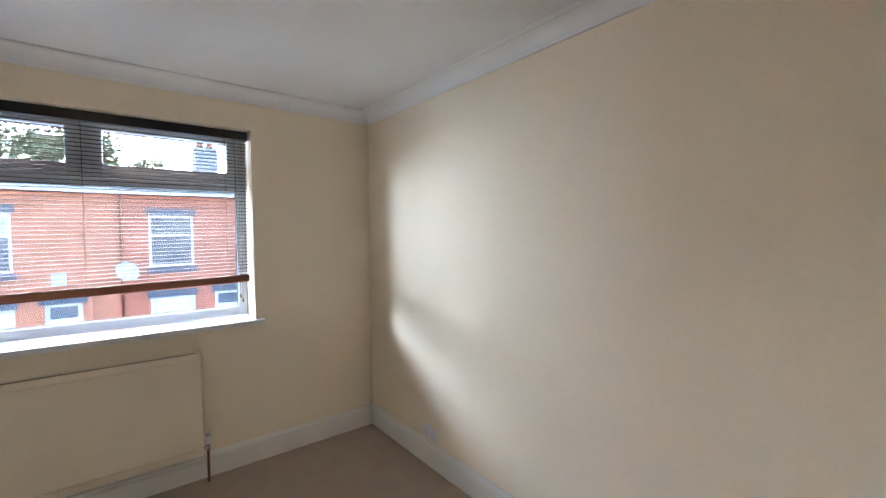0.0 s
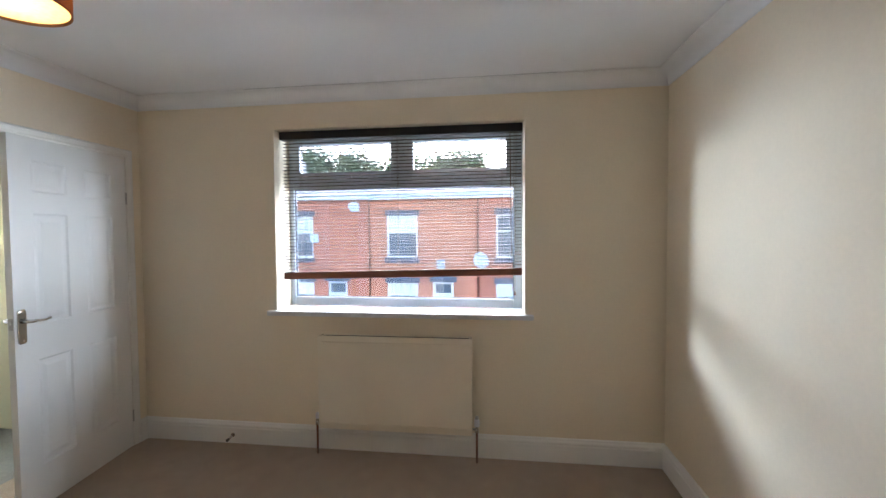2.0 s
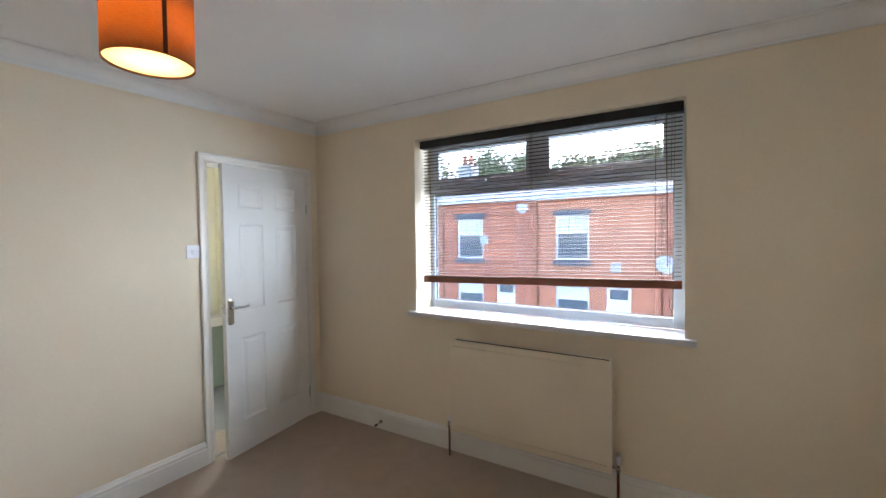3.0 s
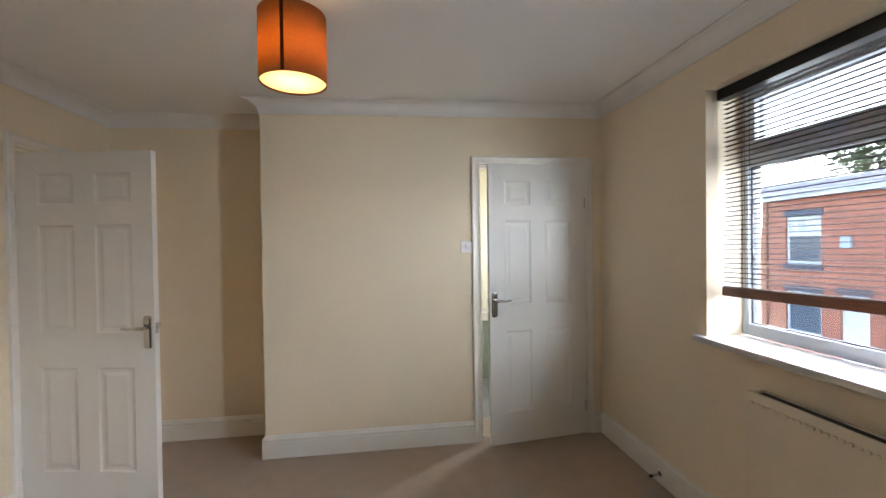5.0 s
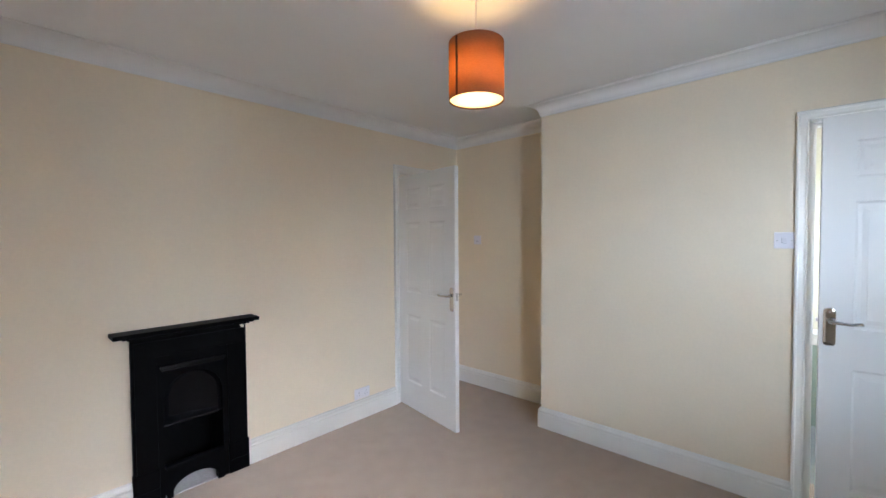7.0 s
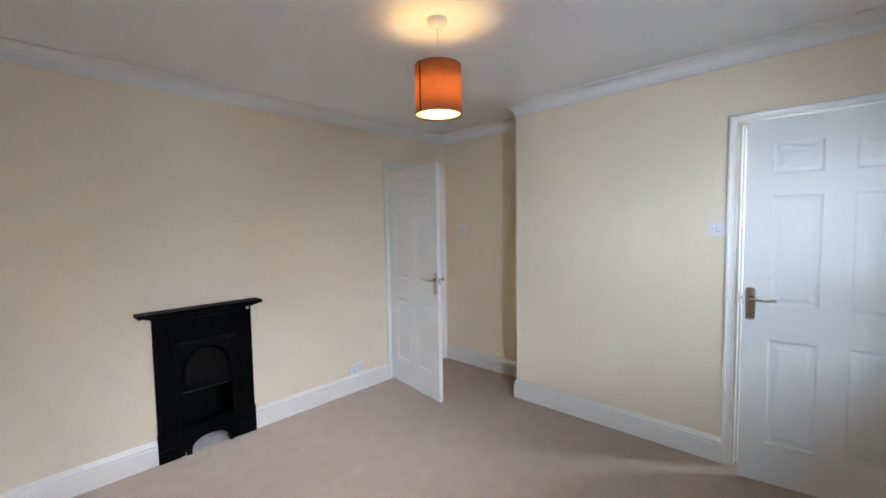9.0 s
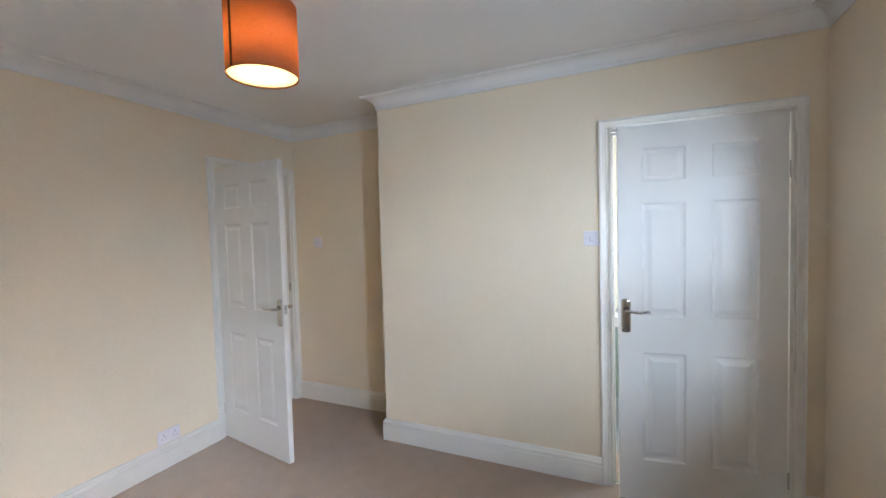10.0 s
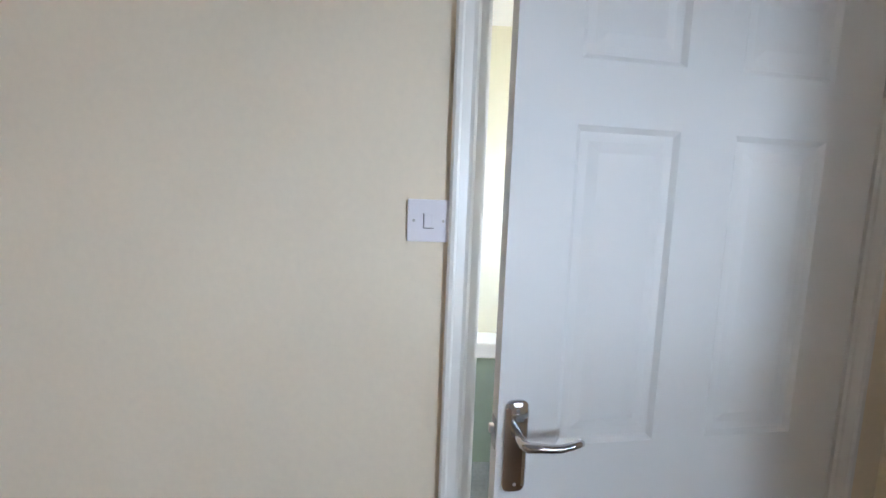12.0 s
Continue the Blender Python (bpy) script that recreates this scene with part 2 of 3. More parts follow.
def sweep(path, profile, closed=False):
    """Runs a profile of (inward distance, height) along a plan line with mitred corners; inward is to the left of the way."""
    bm = bmesh.new()
    n = len(path)
    rows = []
    for i, p in enumerate(path):
        p = Vector(p)
        dirs = []
        if closed or i > 0:
            dirs.append((p - Vector(path[i - 1])).normalized())
        if closed or i < n - 1:
            dirs.append((Vector(path[(i + 1) % n]) - p).normalized())
        norms = [Vector((-d.y, d.x)) for d in dirs]
        m = sum(norms, Vector((0, 0)))
        m = m / m.dot(norms[0]) if len(norms) > 1 else norms[0]
        rows.append([bm.verts.new((p.x + m.x * d, p.y + m.y * d, z)) for d, z in profile])
    for i in range(n if closed else n - 1):
        a, b = rows[i], rows[(i + 1) % n]
        for k in range(len(profile) - 1):
            bm.faces.new((a[k], b[k], b[k + 1], a[k + 1]))
    if not closed:
        for r in (rows[0], rows[-1]):
            if len(r) > 2:
                bm.faces.new(r)
    bmesh.ops.recalc_face_normals(bm, faces=bm.faces)
    return bm


def wall_mesh(axis, u0, u1, z0, z1, near, far, holes=()):
    """A wall along x (axis 'x') or y with thickness near to far and holes (u0, u1, z0, z1) right through it."""
    us = sorted({u0, u1, *[h[0] for h in holes], *[h[1] for h in holes]})
    zs = sorted({z0, z1, *[h[2] for h in holes], *[h[3] for h in holes]})

    def solid(i, k):
        if not (0 <= i < len(us) - 1 and 0 <= k < len(zs) - 1):
            return False
        u, z = (us[i] + us[i + 1]) / 2, (zs[k] + zs[k + 1]) / 2
        return not any(h[0] < u < h[1] and h[2] < z < h[3] for h in holes)

    bm = bmesh.new()
    cache = {}

    def v(u, t, z):
        key = (u, t, z)
        if key not in cache:
            cache[key] = bm.verts.new((u, t, z) if axis == "x" else (t, u, z))
        return cache[key]

    for i in range(len(us) - 1):
        for k in range(len(zs) - 1):
            if not solid(i, k):
                continue
            a, b, c, d = us[i], us[i + 1], zs[k], zs[k + 1]
            for t in (near, far):
                bm.faces.new((v(a, t, c), v(b, t, c), v(b, t, d), v(a, t, d)))
            for di, dk, e in ((-1, 0, ((a, c), (a, d))), (1, 0, ((b, c), (b, d))), (0, -1, ((a, c), (b, c))), (0, 1, ((a, d), (b, d)))):
                if not solid(i + di, k + dk):
                    p, q = e
                    bm.faces.new((v(p[0], near, p[1]), v(q[0], near, q[1]), v(q[0], far, q[1]), v(p[0], far, p[1])))
    bmesh.ops.recalc_face_normals(bm, faces=bm.faces)
    return bm


def mesh(name, bm, mat, smooth=False):
    me = bpy.data.meshes.new(name)
    bm.to_mesh(me)
    bm.free()
    me.materials.append(mat)
    if smooth:
        me.polygons.foreach_set("use_smooth", [True] * len(me.polygons))
    return new(name, me)


def part(name, bm, mat, parent, label="", smooth=False):
    ob = mesh(name, bm, mat, smooth)
    ob.parent = parent
    if label:
        tagged(ob, label)
    return ob


def structure(name, bm, mat, label, category, smooth=False):
    return tagged(mesh(name, bm, mat, smooth), label, category, kind="structure")


def thing(name, label, category, m=None, group="", kind=""):
    ob = new(name)
    ob.empty_display_size = 0.1
    if m is not None:
        ob.matrix_world = m
    return tagged(ob, label, category, group, kind)


# ---- bedroom shell ----
T = 0.12
structure("wall_north", wall_mesh("x", A - 1.3, W + T, -2.9, H + 0.25, 0.0, 0.32, [(WX0, WX1, WZ0 - 0.02, WZ1), (-1.15, -0.55, 1.35, 2.05)]), WALL,
          "cream painted outer wall with a wide window", "wall")
structure("wall_east", wall_mesh("y", S - T, 0.0, -0.1, H + 0.25, W, W + T), WALL, "plain cream painted wall", "wall")
structure("wall_south", wall_mesh("x", A - 1.3, W, -0.1, H + 0.25, S, S - T, [(D1X0, D1X1, -0.1, DH), (1.86, 2.21, -0.1, 0.72)]), WALL,
          "cream painted wall with a doorway and a fireplace", "wall")
structure("wall_west", wall_mesh("y", J, 0.0, -0.1, H + 0.25, 0.0, -0.1, [(D2Y0, D2Y1, -0.1, DH)]), WALL,
          "cream painted wall jutting out beside the alcove", "wall")
structure("wall_return", wall_mesh("x", A - 0.1, -0.1, -0.1, H + 0.25, J, J + 0.1), WALL, "short cream return wall of the alcove", "wall")
structure("wall_alcove", wall_mesh("y", S, J, -0.1, H + 0.25, A, A - 0.1), WALL, "cream painted back wall of the alcove", "wall")
def sagged(bm):
    for v in bm.verts:
        v.co.z += SAG * v.co.y
    return bm


BELLY = 0.028                               # depth by which the ceiling is bent down mid-room to fit the camera's view


def belly(x, y):
    return BELLY * math.sin(math.pi * min(max(x / W, 0), 1)) * math.sin(math.pi * min(max(y / S, 0), 1))


bm = box(A - 1.3, W + T, S - 2.0, 0.32, H, H + 0.2)
bmesh.ops.subdivide_edges(bm, edges=bm.edges[:], cuts=31, use_grid_fill=True)
for v in bm.verts:
    v.co.z -= belly(v.co.x, v.co.y)
structure("ceiling", sagged(bm), CEIL, "plain white painted ceiling", "ceiling")
structure("floor", box(A, W, S - 0.06, 0, -0.1, 0), CARPET, "beige fitted carpet", "floor")

# coving: a concave quarter round between two small steps
prof = [(0.0, H - COVE), (0.007, H - COVE), (0.007, H - COVE + 0.008)]
for i in range(9):
    a = math.pi / 2 * i / 8
    prof.append((0.009 + (COVE - 0.02) * (1 - math.cos(a)), H - 0.012 - (COVE - 0.024) * (1 - math.sin(a))))
prof += [(COVE - 0.008, H - 0.008), (COVE, H - 0.008), (COVE, H)]
structure("coving", sagged(sweep([(0, 0), (0, J), (A, J), (A, S), (W, S), (W, 0)], prof, closed=True)), COVING,
          "white moulded plaster coving round the ceiling", "coving")

structure("coving_crack", sagged(box(0.9, 2.95, -COVE - 0.0012, -COVE, H - 0.003, H - 0.0005)), GREYFLOOR, "thin dark crack along the edge of the coving", "crack")

SK = [(0.0, 0.0), (0.020, 0.0), (0.020, 0.108), (0.017, 0.114), (0.017, 0.120), (0.021, 0.126), (0.019, 0.134), (0.012, 0.142), (0.009, 0.150), (0.0, 0.156)]


def skirting(name, pts):
    return structure(name, sweep(pts, SK), TRIM, "white moulded skirting board along the carpet", "skirting board")


skirting("baseboard", [(0, -1.0), (0, J), (A, J), (A, S + 0.02)])
skirting("baseboard", [(0.461, S), (1.735, S)])
skirting("baseboard", [(2.335, S), (W, S), (W, 0), (0, 0), (0, -0.07)])

# ---- window ----
window = thing("window_1", "white plastic window with a fixed pane below two top lights", "window", kind="structure")


def bar(x0, x1, z0, z1, y0=0.205, y1=0.265, bevel=0.006):
    return box(x0, x1, y0, y1, z0, z1, bevel=bevel)


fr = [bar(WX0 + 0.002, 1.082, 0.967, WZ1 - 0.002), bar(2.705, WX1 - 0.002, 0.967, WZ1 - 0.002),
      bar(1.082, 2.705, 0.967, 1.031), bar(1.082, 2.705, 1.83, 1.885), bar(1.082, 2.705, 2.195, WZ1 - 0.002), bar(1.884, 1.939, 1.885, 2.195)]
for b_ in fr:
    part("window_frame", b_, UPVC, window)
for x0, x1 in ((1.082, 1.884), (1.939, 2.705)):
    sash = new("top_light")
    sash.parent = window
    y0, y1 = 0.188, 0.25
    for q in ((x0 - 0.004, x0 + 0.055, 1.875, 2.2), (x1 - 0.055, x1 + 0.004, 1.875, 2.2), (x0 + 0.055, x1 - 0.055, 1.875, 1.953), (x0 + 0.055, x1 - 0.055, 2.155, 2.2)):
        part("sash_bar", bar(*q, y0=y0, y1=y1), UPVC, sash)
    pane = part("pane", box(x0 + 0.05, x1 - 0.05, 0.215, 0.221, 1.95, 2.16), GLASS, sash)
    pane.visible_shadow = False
    hb = box((x0 + x1) / 2 - 0.06, (x0 + x1) / 2 + 0.06, 0.165, 0.183, 1.905, 1.925, bevel=0.004)
    add_box(hb, (x0 + x1) / 2 - 0.012, (x0 + x1) / 2 + 0.012, 0.18, 0.19, 1.895, 1.935)
    part("handle", hb, UPVC, sash)
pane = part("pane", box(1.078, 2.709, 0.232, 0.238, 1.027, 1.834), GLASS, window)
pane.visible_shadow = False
for q in ((1.082, 1.087, 1.031, 1.83), (2.70, 2.705, 1.031, 1.83), (1.087, 2.70, 1.031, 1.036), (1.087, 2.70, 1.825, 1.83)):
    part("gasket", box(q[0], q[1], 0.222, 0.23, q[2], q[3]), GASKET, window)
sill = structure("window_sill", box(WX0, WX1, -0.001, 0.205, WZ0 - 0.018, 0.966), SILLPAINT, "white painted window board with rounded nose", "window sill")
part("nosing", box(0.99, 2.82, -0.042, -0.001, WZ0 - 0.014, 0.966, bevel=0.008), SILLPAINT, sill)

# ---- venetian blind, half raised, hanging slightly askew ----
blind = thing("venetian_blind", "brown venetian blind half lowered, hanging slightly askew in the window", "blind")
BX0, BX1, BY = 1.068, 2.748, 0.085
hb = box(BX0 - 0.012, BX1 + 0.006, BY - 0.032, BY + 0.028, 2.168, 2.224, bevel=0.004)
part("headrail", hb, HEADRAIL, blind, "almost black head rail")
n_slats = 40


def skew(f, x):
    """Height of the blind's hang at share f of its drop."""
    left, right = 2.155 - 0.945 * f, 2.155 - 0.905 * f
    return left + (right - left) * (x - BX0) / (BX1 - BX0)


for i in range(n_slats):
    f = (i + 0.4) / n_slats
    bm = bmesh.new()
    rows = []
    for x in (BX0, BX1):
        z = skew(f, x)
        rows.append([bm.verts.new((x, BY + dy, z + dz)) for dy, dz in
                     ((-0.0125, -0.0014), (-0.006, 0.0007), (0, 0.0015), (0.006, 0.0008), (0.0125, -0.0012),
                      (0.0125, -0.0024), (0.006, -0.0004), (0, 0.0003), (-0.006, -0.0005), (-0.0125, -0.0026))])
    for k in range(10):
        bm.faces.new((rows[0][k], rows[1][k], rows[1][(k + 1) % 10], rows[0][(k + 1) % 10]))
    bm.faces.new(rows[0])
    bm.faces.new(rows[1])
    bmesh.ops.recalc_face_normals(bm, faces=bm.faces)
    part("slat", bm, SLAT, blind)
bm = box(BX0 - 0.004, BX1 + 0.004, BY - 0.016, BY + 0.016, -0.024, 0.024, bevel=0.006)
for v in bm.verts:
    v.co.z += skew(1.0, v.co.x) - 0.012
part("bottom_rail", bm, RAILWOOD, blind, "glossy mahogany bottom rail")
for x in (1.20, 1.905, 2.62):
    for dy in (-0.0135, 0.0135):
        part("ladder_cord", tube((x, BY + dy, 2.17), (x, BY + dy, skew(1.0, x) - 0.01), 0.0012, seg=6), CORD, blind)
for dx, zb in ((0.0, 1.14), (0.014, 1.11)):
    cx = 2.70 + dx
    part("pull_cord", tube((cx, BY - 0.022, 2.17), (cx - 0.01, BY - 0.024, zb), 0.0014, seg=6), CORD, blind)
    part("tassel", lathe([(0.001, 0.03), (0.004, 0.028), (0.007, 0.006), (0.006, 0.0), (0.001, 0.0)], 12, (cx - 0.01, BY - 0.024, zb - 0.03)), RAILWOOD, blind)
part("tilt_wand", tube((2.672, BY - 0.024, 2.17), (2.682, BY - 0.026, 1.33), 0.003, seg=8), CORD, blind)

# ---- radiator ----
rad = thing("radiator", "cream enamelled panel radiator on the wall under the window", "radiator")
RX0, RX1, RZ0, RZ1 = 1.391, 2.426, 0.192, 0.822
RF = -0.116                                # front face
part("front_panel", box(RX0, RX1, RF, RF + 0.012, RZ0, RZ1, bevel=0.005), RADIATOR, rad)
part("back_panel", box(RX0 + 0.01, RX1 - 0.01, -0.046, -0.034, RZ0 + 0.006, RZ1 - 0.006, bevel=0.004), RADIATOR, rad)
for x0 in (RX0 + 0.004, RX1 - 0.022):
    part("side_panel", box(x0, x0 + 0.018, RF + 0.0125, -0.047, RZ0 + 0.012, RZ1 - 0.004, bevel=0.003), RADIATOR, rad)
for zc in (RZ1 - 0.044, RZ0 + 0.040):
    bm = bmesh.new()
    for i in range(40):
        x = RX0 + 0.035 + i * (RX1 - RX0 - 0.07) / 39
        add_box(bm, x - 0.0075, x + 0.0075, RF - 0.0085, RF + 0.002, zc - 0.0055, zc + 0.0055)
    tagged(part("welded_seam", bm, RADIATOR, rad), kind="stuff")
bm = bmesh.new()
for i in range(64):
    x = RX0 + 0.03 + i * (RX1 - RX0 - 0.06) / 63
    add_box(bm, x - 0.001, x + 0.001, RF + 0.013, -0.047, RZ0 + 0.03, RZ1 - 0.03)
# solid dark block added so the gap between the panels looks shaded
add_box(bm, RX0 + 0.026, RX1 - 0.026, RF + 0.0135, -0.0475, RZ0 + 0.02, RZ1 - 0.012)
tagged(part("convector", bm, SLOT_SHADE, rad, "convector fins and filler block, coloured dark for the gap's shade"), kind="stuff")
for x in (RX0 + 0.16, RX1 - 0.16):
    part("bracket", box(x - 0.015, x + 0.015, -0.034, 0.0, RZ0 + 0.04, RZ1 - 0.08), RADIATOR, rad)
for x, sgn, wheel in ((1.365, 1, False), (2.452, -1, True)):
    part("pipe", tube((x, -0.080, 0.0), (x, -0.080, 0.205), 0.0075), PIPE, rad, "dark painted copper pipe", smooth=True)
    valve = part("valve", lathe([(0.0, 0.0), (0.011, 0.0), (0.013, 0.005), (0.013, 0.022), (0.010, 0.026), (0.010, 0.045), (0.0, 0.046)], 20, (x, -0.080, 0.198)), CHROME, rad, "metal radiator valve")
    part("union", tube((x, -0.080, 0.222), (x + sgn * 0.045, -0.080, 0.222), 0.008), CHROME, valve)
    if wheel:
        part("hand_wheel", lathe([(0.0, 0.0), (0.017, 0.0), (0.019, 0.008), (0.017, 0.040), (0.013, 0.046), (0.0, 0.047)], 20, (x, -0.080, 0.243)), PLASTIC, valve, "white plastic hand wheel")
        part("cap", lathe([(0.0, 0.0), (0.012, 0.0), (0.012, 0.012), (0.006, 0.02), (0.0, 0.021)], 16, (x, -0.080, 0.29)), STEEL, valve)
    else:
        part("lockshield", lathe([(0.0, 0.0), (0.011, 0.0), (0.012, 0.03), (0.008, 0.04), (0.0, 0.041)], 16, (x, -0.080, 0.243)), PLASTIC, valve)

# ---- doors ----
LW, LH, LT = 0.762, 1.988, 0.035


def panel_field(bm, x0, x1, z0, z1, y, side):
    """A sunk panel with a raised field: nested rings from the face inwards; side is the outward normal's sign along y."""
    rings = [(0.0, 0.0), (0.010, -0.007), (0.016, -0.0075), (0.026, -0.0075), (0.046, -0.003)]
    last = None
    for o, d in rings:
        r = [bm.verts.new(p) for p in ((x0 + o, y + side * d, z0 + o), (x1 - o, y + side * d, z0 + o), (x1 - o, y + side * d, z1 - o), (x0 + o, y + side * d, z1 - o))]
        if last:
            for k in range(4):
                bm.faces.new((last[k], last[(k + 1) % 4], r[(k + 1) % 4], r[k]))
        last = r
    bm.faces.new(last)


PANELS = [(x0, x0 + 0.205, z0, z1) for x0 in (0.118, 0.439) for z0, z1 in ((0.225, 0.803), (0.992, 1.588), (1.700, 1.870))]


def door_leaf_mesh():
    """Leaf from x 0 (hinge) to LW, y 0 (face on the pulling side) to -LT, z 0 to LH, with six sunk panels on both faces."""
    bm = wall_mesh("x", 0, LW, 0, LH, 0.0, -LT, PANELS)
    inner = [f for f in bm.faces if abs(f.normal.y) < 0.5 and 0.01 < f.calc_center_median().x < LW - 0.01 and 0.01 < f.calc_center_median().z < LH - 0.01]
    bmesh.ops.delete(bm, geom=inner, context="FACES_ONLY")
    for q in PANELS:
        panel_field(bm, *q, 0.0, 1)
        panel_field(bm, *q, -LT, -1)
    bmesh.ops.remove_doubles(bm, verts=bm.verts, dist=0.0004)
    bmesh.ops.recalc_face_normals(bm, faces=bm.faces)
    return bm


def handle_mesh(side):
    """Lever on a rose end: from the plate outwards, then back along the door towards the hinge, tip curled."""
    bm = bmesh.new()
    pts = [(0.0, 0.0, 0.0), (0.0, 0.020, 0.0), (0.0, 0.040, 0.0), (-0.006, 0.050, 0.001), (-0.022, 0.054, 0.002), (-0.045, 0.054, -0.001),
           (-0.070, 0.053, -0.003), (-0.092, 0.052, 0.0), (-0.106, 0.050, 0.003), (-0.114, 0.045, 0.0), (-0.117, 0.038, -0.006)]
    rad_ = [0.010, 0.010, 0.0095, 0.0095, 0.0085, 0.0075, 0.007, 0.0072, 0.0075, 0.007, 0.005]
    rings = []
    seg = 12
    for i, p in enumerate(pts):
        d = (Vector(pts[min(i + 1, len(pts) - 1)]) - Vector(pts[max(i - 1, 0)])).normalized()
        s = d.cross(Vector((0, 0, 1))).normalized()
        u = s.cross(d)
        rings.append([bm.verts.new(Vector(p) + (s * math.cos(2 * math.pi * k / seg) + u * math.sin(2 * math.pi * k / seg)) * rad_[i]) for k in range(seg)])
    for a, b in zip(rings, rings[1:]):
        for k in range(seg):
            bm.faces.new((a[k], a[(k + 1) % seg], b[(k + 1) % seg], b[k]))
    bm.faces.new(rings[-1])
    for v in bm.verts:
        v.co.x *= 0.93
        v.co.y *= side
    bmesh.ops.recalc_face_normals(bm, faces=bm.faces)
    return bm


def plate_mesh(side):
    """Back plate with rounded ends, 180 mm tall to fit the camera's view, with a domed face."""
    bm = bmesh.new()
    rows = []
    for o, d in ((0.0, 0.0), (0.0, 0.005), (0.003, 0.0075), (0.010, 0.009)):
        r = []
        w, h = 0.0228 - o, 0.090 - o
        for k in range(24):
            a = 2 * math.pi * k / 24
            c, s = math.cos(a), math.sin(a)
            x = w * math.copysign(abs(c) ** 0.55, c)
            z = (h - w) * (1 if s > 0 else -1 if s < 0 else 0) + w * math.copysign(abs(s) ** 0.75, s)
            r.append(bm.verts.new((x, side * d, z)))
        rows.append(r)
    for a, b in zip(rows, rows[1:]):
        for k in range(24):
            bm.faces.new((a[k], a[(k + 1) % 24], b[(k + 1) % 24], b[k]))
    bm.faces.new(rows[-1])
    bmesh.ops.recalc_face_normals(bm, faces=bm.faces)
    return bm


def make_door(name, label, m):
    door = thing(name, label, "door", m, kind="structure")
    part("leaf", door_leaf_mesh(), DOOR, door)
    hx, hz = LW - 0.036, 0.997
    for side, y in ((1, 0.0), (-1, -LT)):
        pl = part("handle_plate", plate_mesh(side), CHROME, door, "polished chrome back plate")
        pl.location = (hx, y, hz)
        lv = part("lever", handle_mesh(side), CHROME, pl, "curved chrome lever", smooth=True)
        lv.location = (0, side * 0.006, 0.028)
        for dz in (0.072, -0.072):
            part("screw", tube((0, side * 0.008, dz), (0, side * 0.0098, dz), 0.0035, seg=10), STEEL, pl)
    part("latch_plate", box(LW - 0.0005, LW + 0.0015, -0.029, -0.006, hz - 0.01, hz + 0.05), STEEL, door)
    part("latch", box(LW, LW + 0.011, -0.023, -0.012, hz + 0.018, hz + 0.036, bevel=0.003), STEEL, door)
    for z in (0.21, 1.72):
        part("hinge", tube((-0.003, 0.004, z - 0.04), (-0.003, 0.004, z + 0.04), 0.005, seg=10), STEEL, door)
    return door


# leaf x runs from the hinge to the latch; its y normal points to the side it opens to
make_door("door_1", "white six-panel door standing wide open into the room", pose(0.410, S + 0.012, 0.012, 0, 0, 80.4) @ Matrix.Diagonal((1, -1, 0.994, 1)))
make_door("door_2", "white six-panel door standing slightly ajar", pose(0.030, -0.153, 0.015, 0, 0, -83.2) @ Matrix.Diagonal((1, 1, 1.011, 1)))

ARCH = [(0.0, 0.0), (0.0, 0.016), (0.006, 0.020), (0.016, 0.020), (0.022, 0.016), (0.045, 0.013), (0.055, 0.014), (0.062, 0.011), (0.064, 0.0)]


def architrave(u0, u1, top, place):
    """Moulded frame round an opening u0..u1 up to top, mitred; place(u, out, z) gives the point. ARCH runs from the outer edge inwards."""
    w = 0.050
    bm = bmesh.new()
    outline = [(u0 - w, 0.0), (u0 - w, top + w), (u1 + w, top + w), (u1 + w, 0.0)]
    inward = [(1, 0), (1, -1), (-1, -1), (-1, 0)]
    rows = [[bm.verts.new(place(o[0] + i[0] * d * w / 0.064, h, o[1] + i[1] * d * w / 0.064)) for d, h in ARCH] for o, i in zip(outline, inward)]
    for a, b in zip(rows, rows[1:]):
        for k in range(len(ARCH) - 1):
            bm.faces.new((a[k], b[k], b[k + 1], a[k + 1]))
    bmesh.ops.recalc_face_normals(bm, faces=bm.faces)
    return bm


def frame_lining(name, u0, u1, top, depth0, depth1, place, label):
    """Lining boards inside an opening, with a stop bead."""
    root = thing(name, label, "door frame", kind="structure")

    def pb(ua, ub, ta, tb, za, zb):
        bm = box(0, 1, 0, 1, 0, 1)
        for v in bm.verts:
            v.co = Vector(place(ua + (ub - ua) * round(v.co.x), ta + (tb - ta) * round(v.co.y), za + (zb - za) * round(v.co.z)))
        bmesh.ops.recalc_face_normals(bm, faces=bm.faces)
        return bm

    part("jamb", pb(u0, u0 + 0.018, depth0, depth1, 0, top - 0.018), TRIM, root)
    part("jamb", pb(u1 - 0.018, u1, depth0, depth1, 0, top - 0.018), TRIM, root)
    part("head", pb(u0, u1, depth0, depth1, top - 0.018, top), TRIM, root)
    part("stop", pb(u0 + 0.018, u0 + 0.03, depth0 - 0.045, depth1 + 0.01, 0, top - 0.03), TRIM, root)
    part("stop", pb(u1 - 0.03, u1 - 0.018, depth0 - 0.045, depth1 + 0.01, 0, top - 0.03), TRIM, root)
    part("stop", pb(u0 + 0.018, u1 - 0.018, depth0 - 0.045, depth1 + 0.01, top - 0.03, top - 0.018), TRIM, root)
    return root


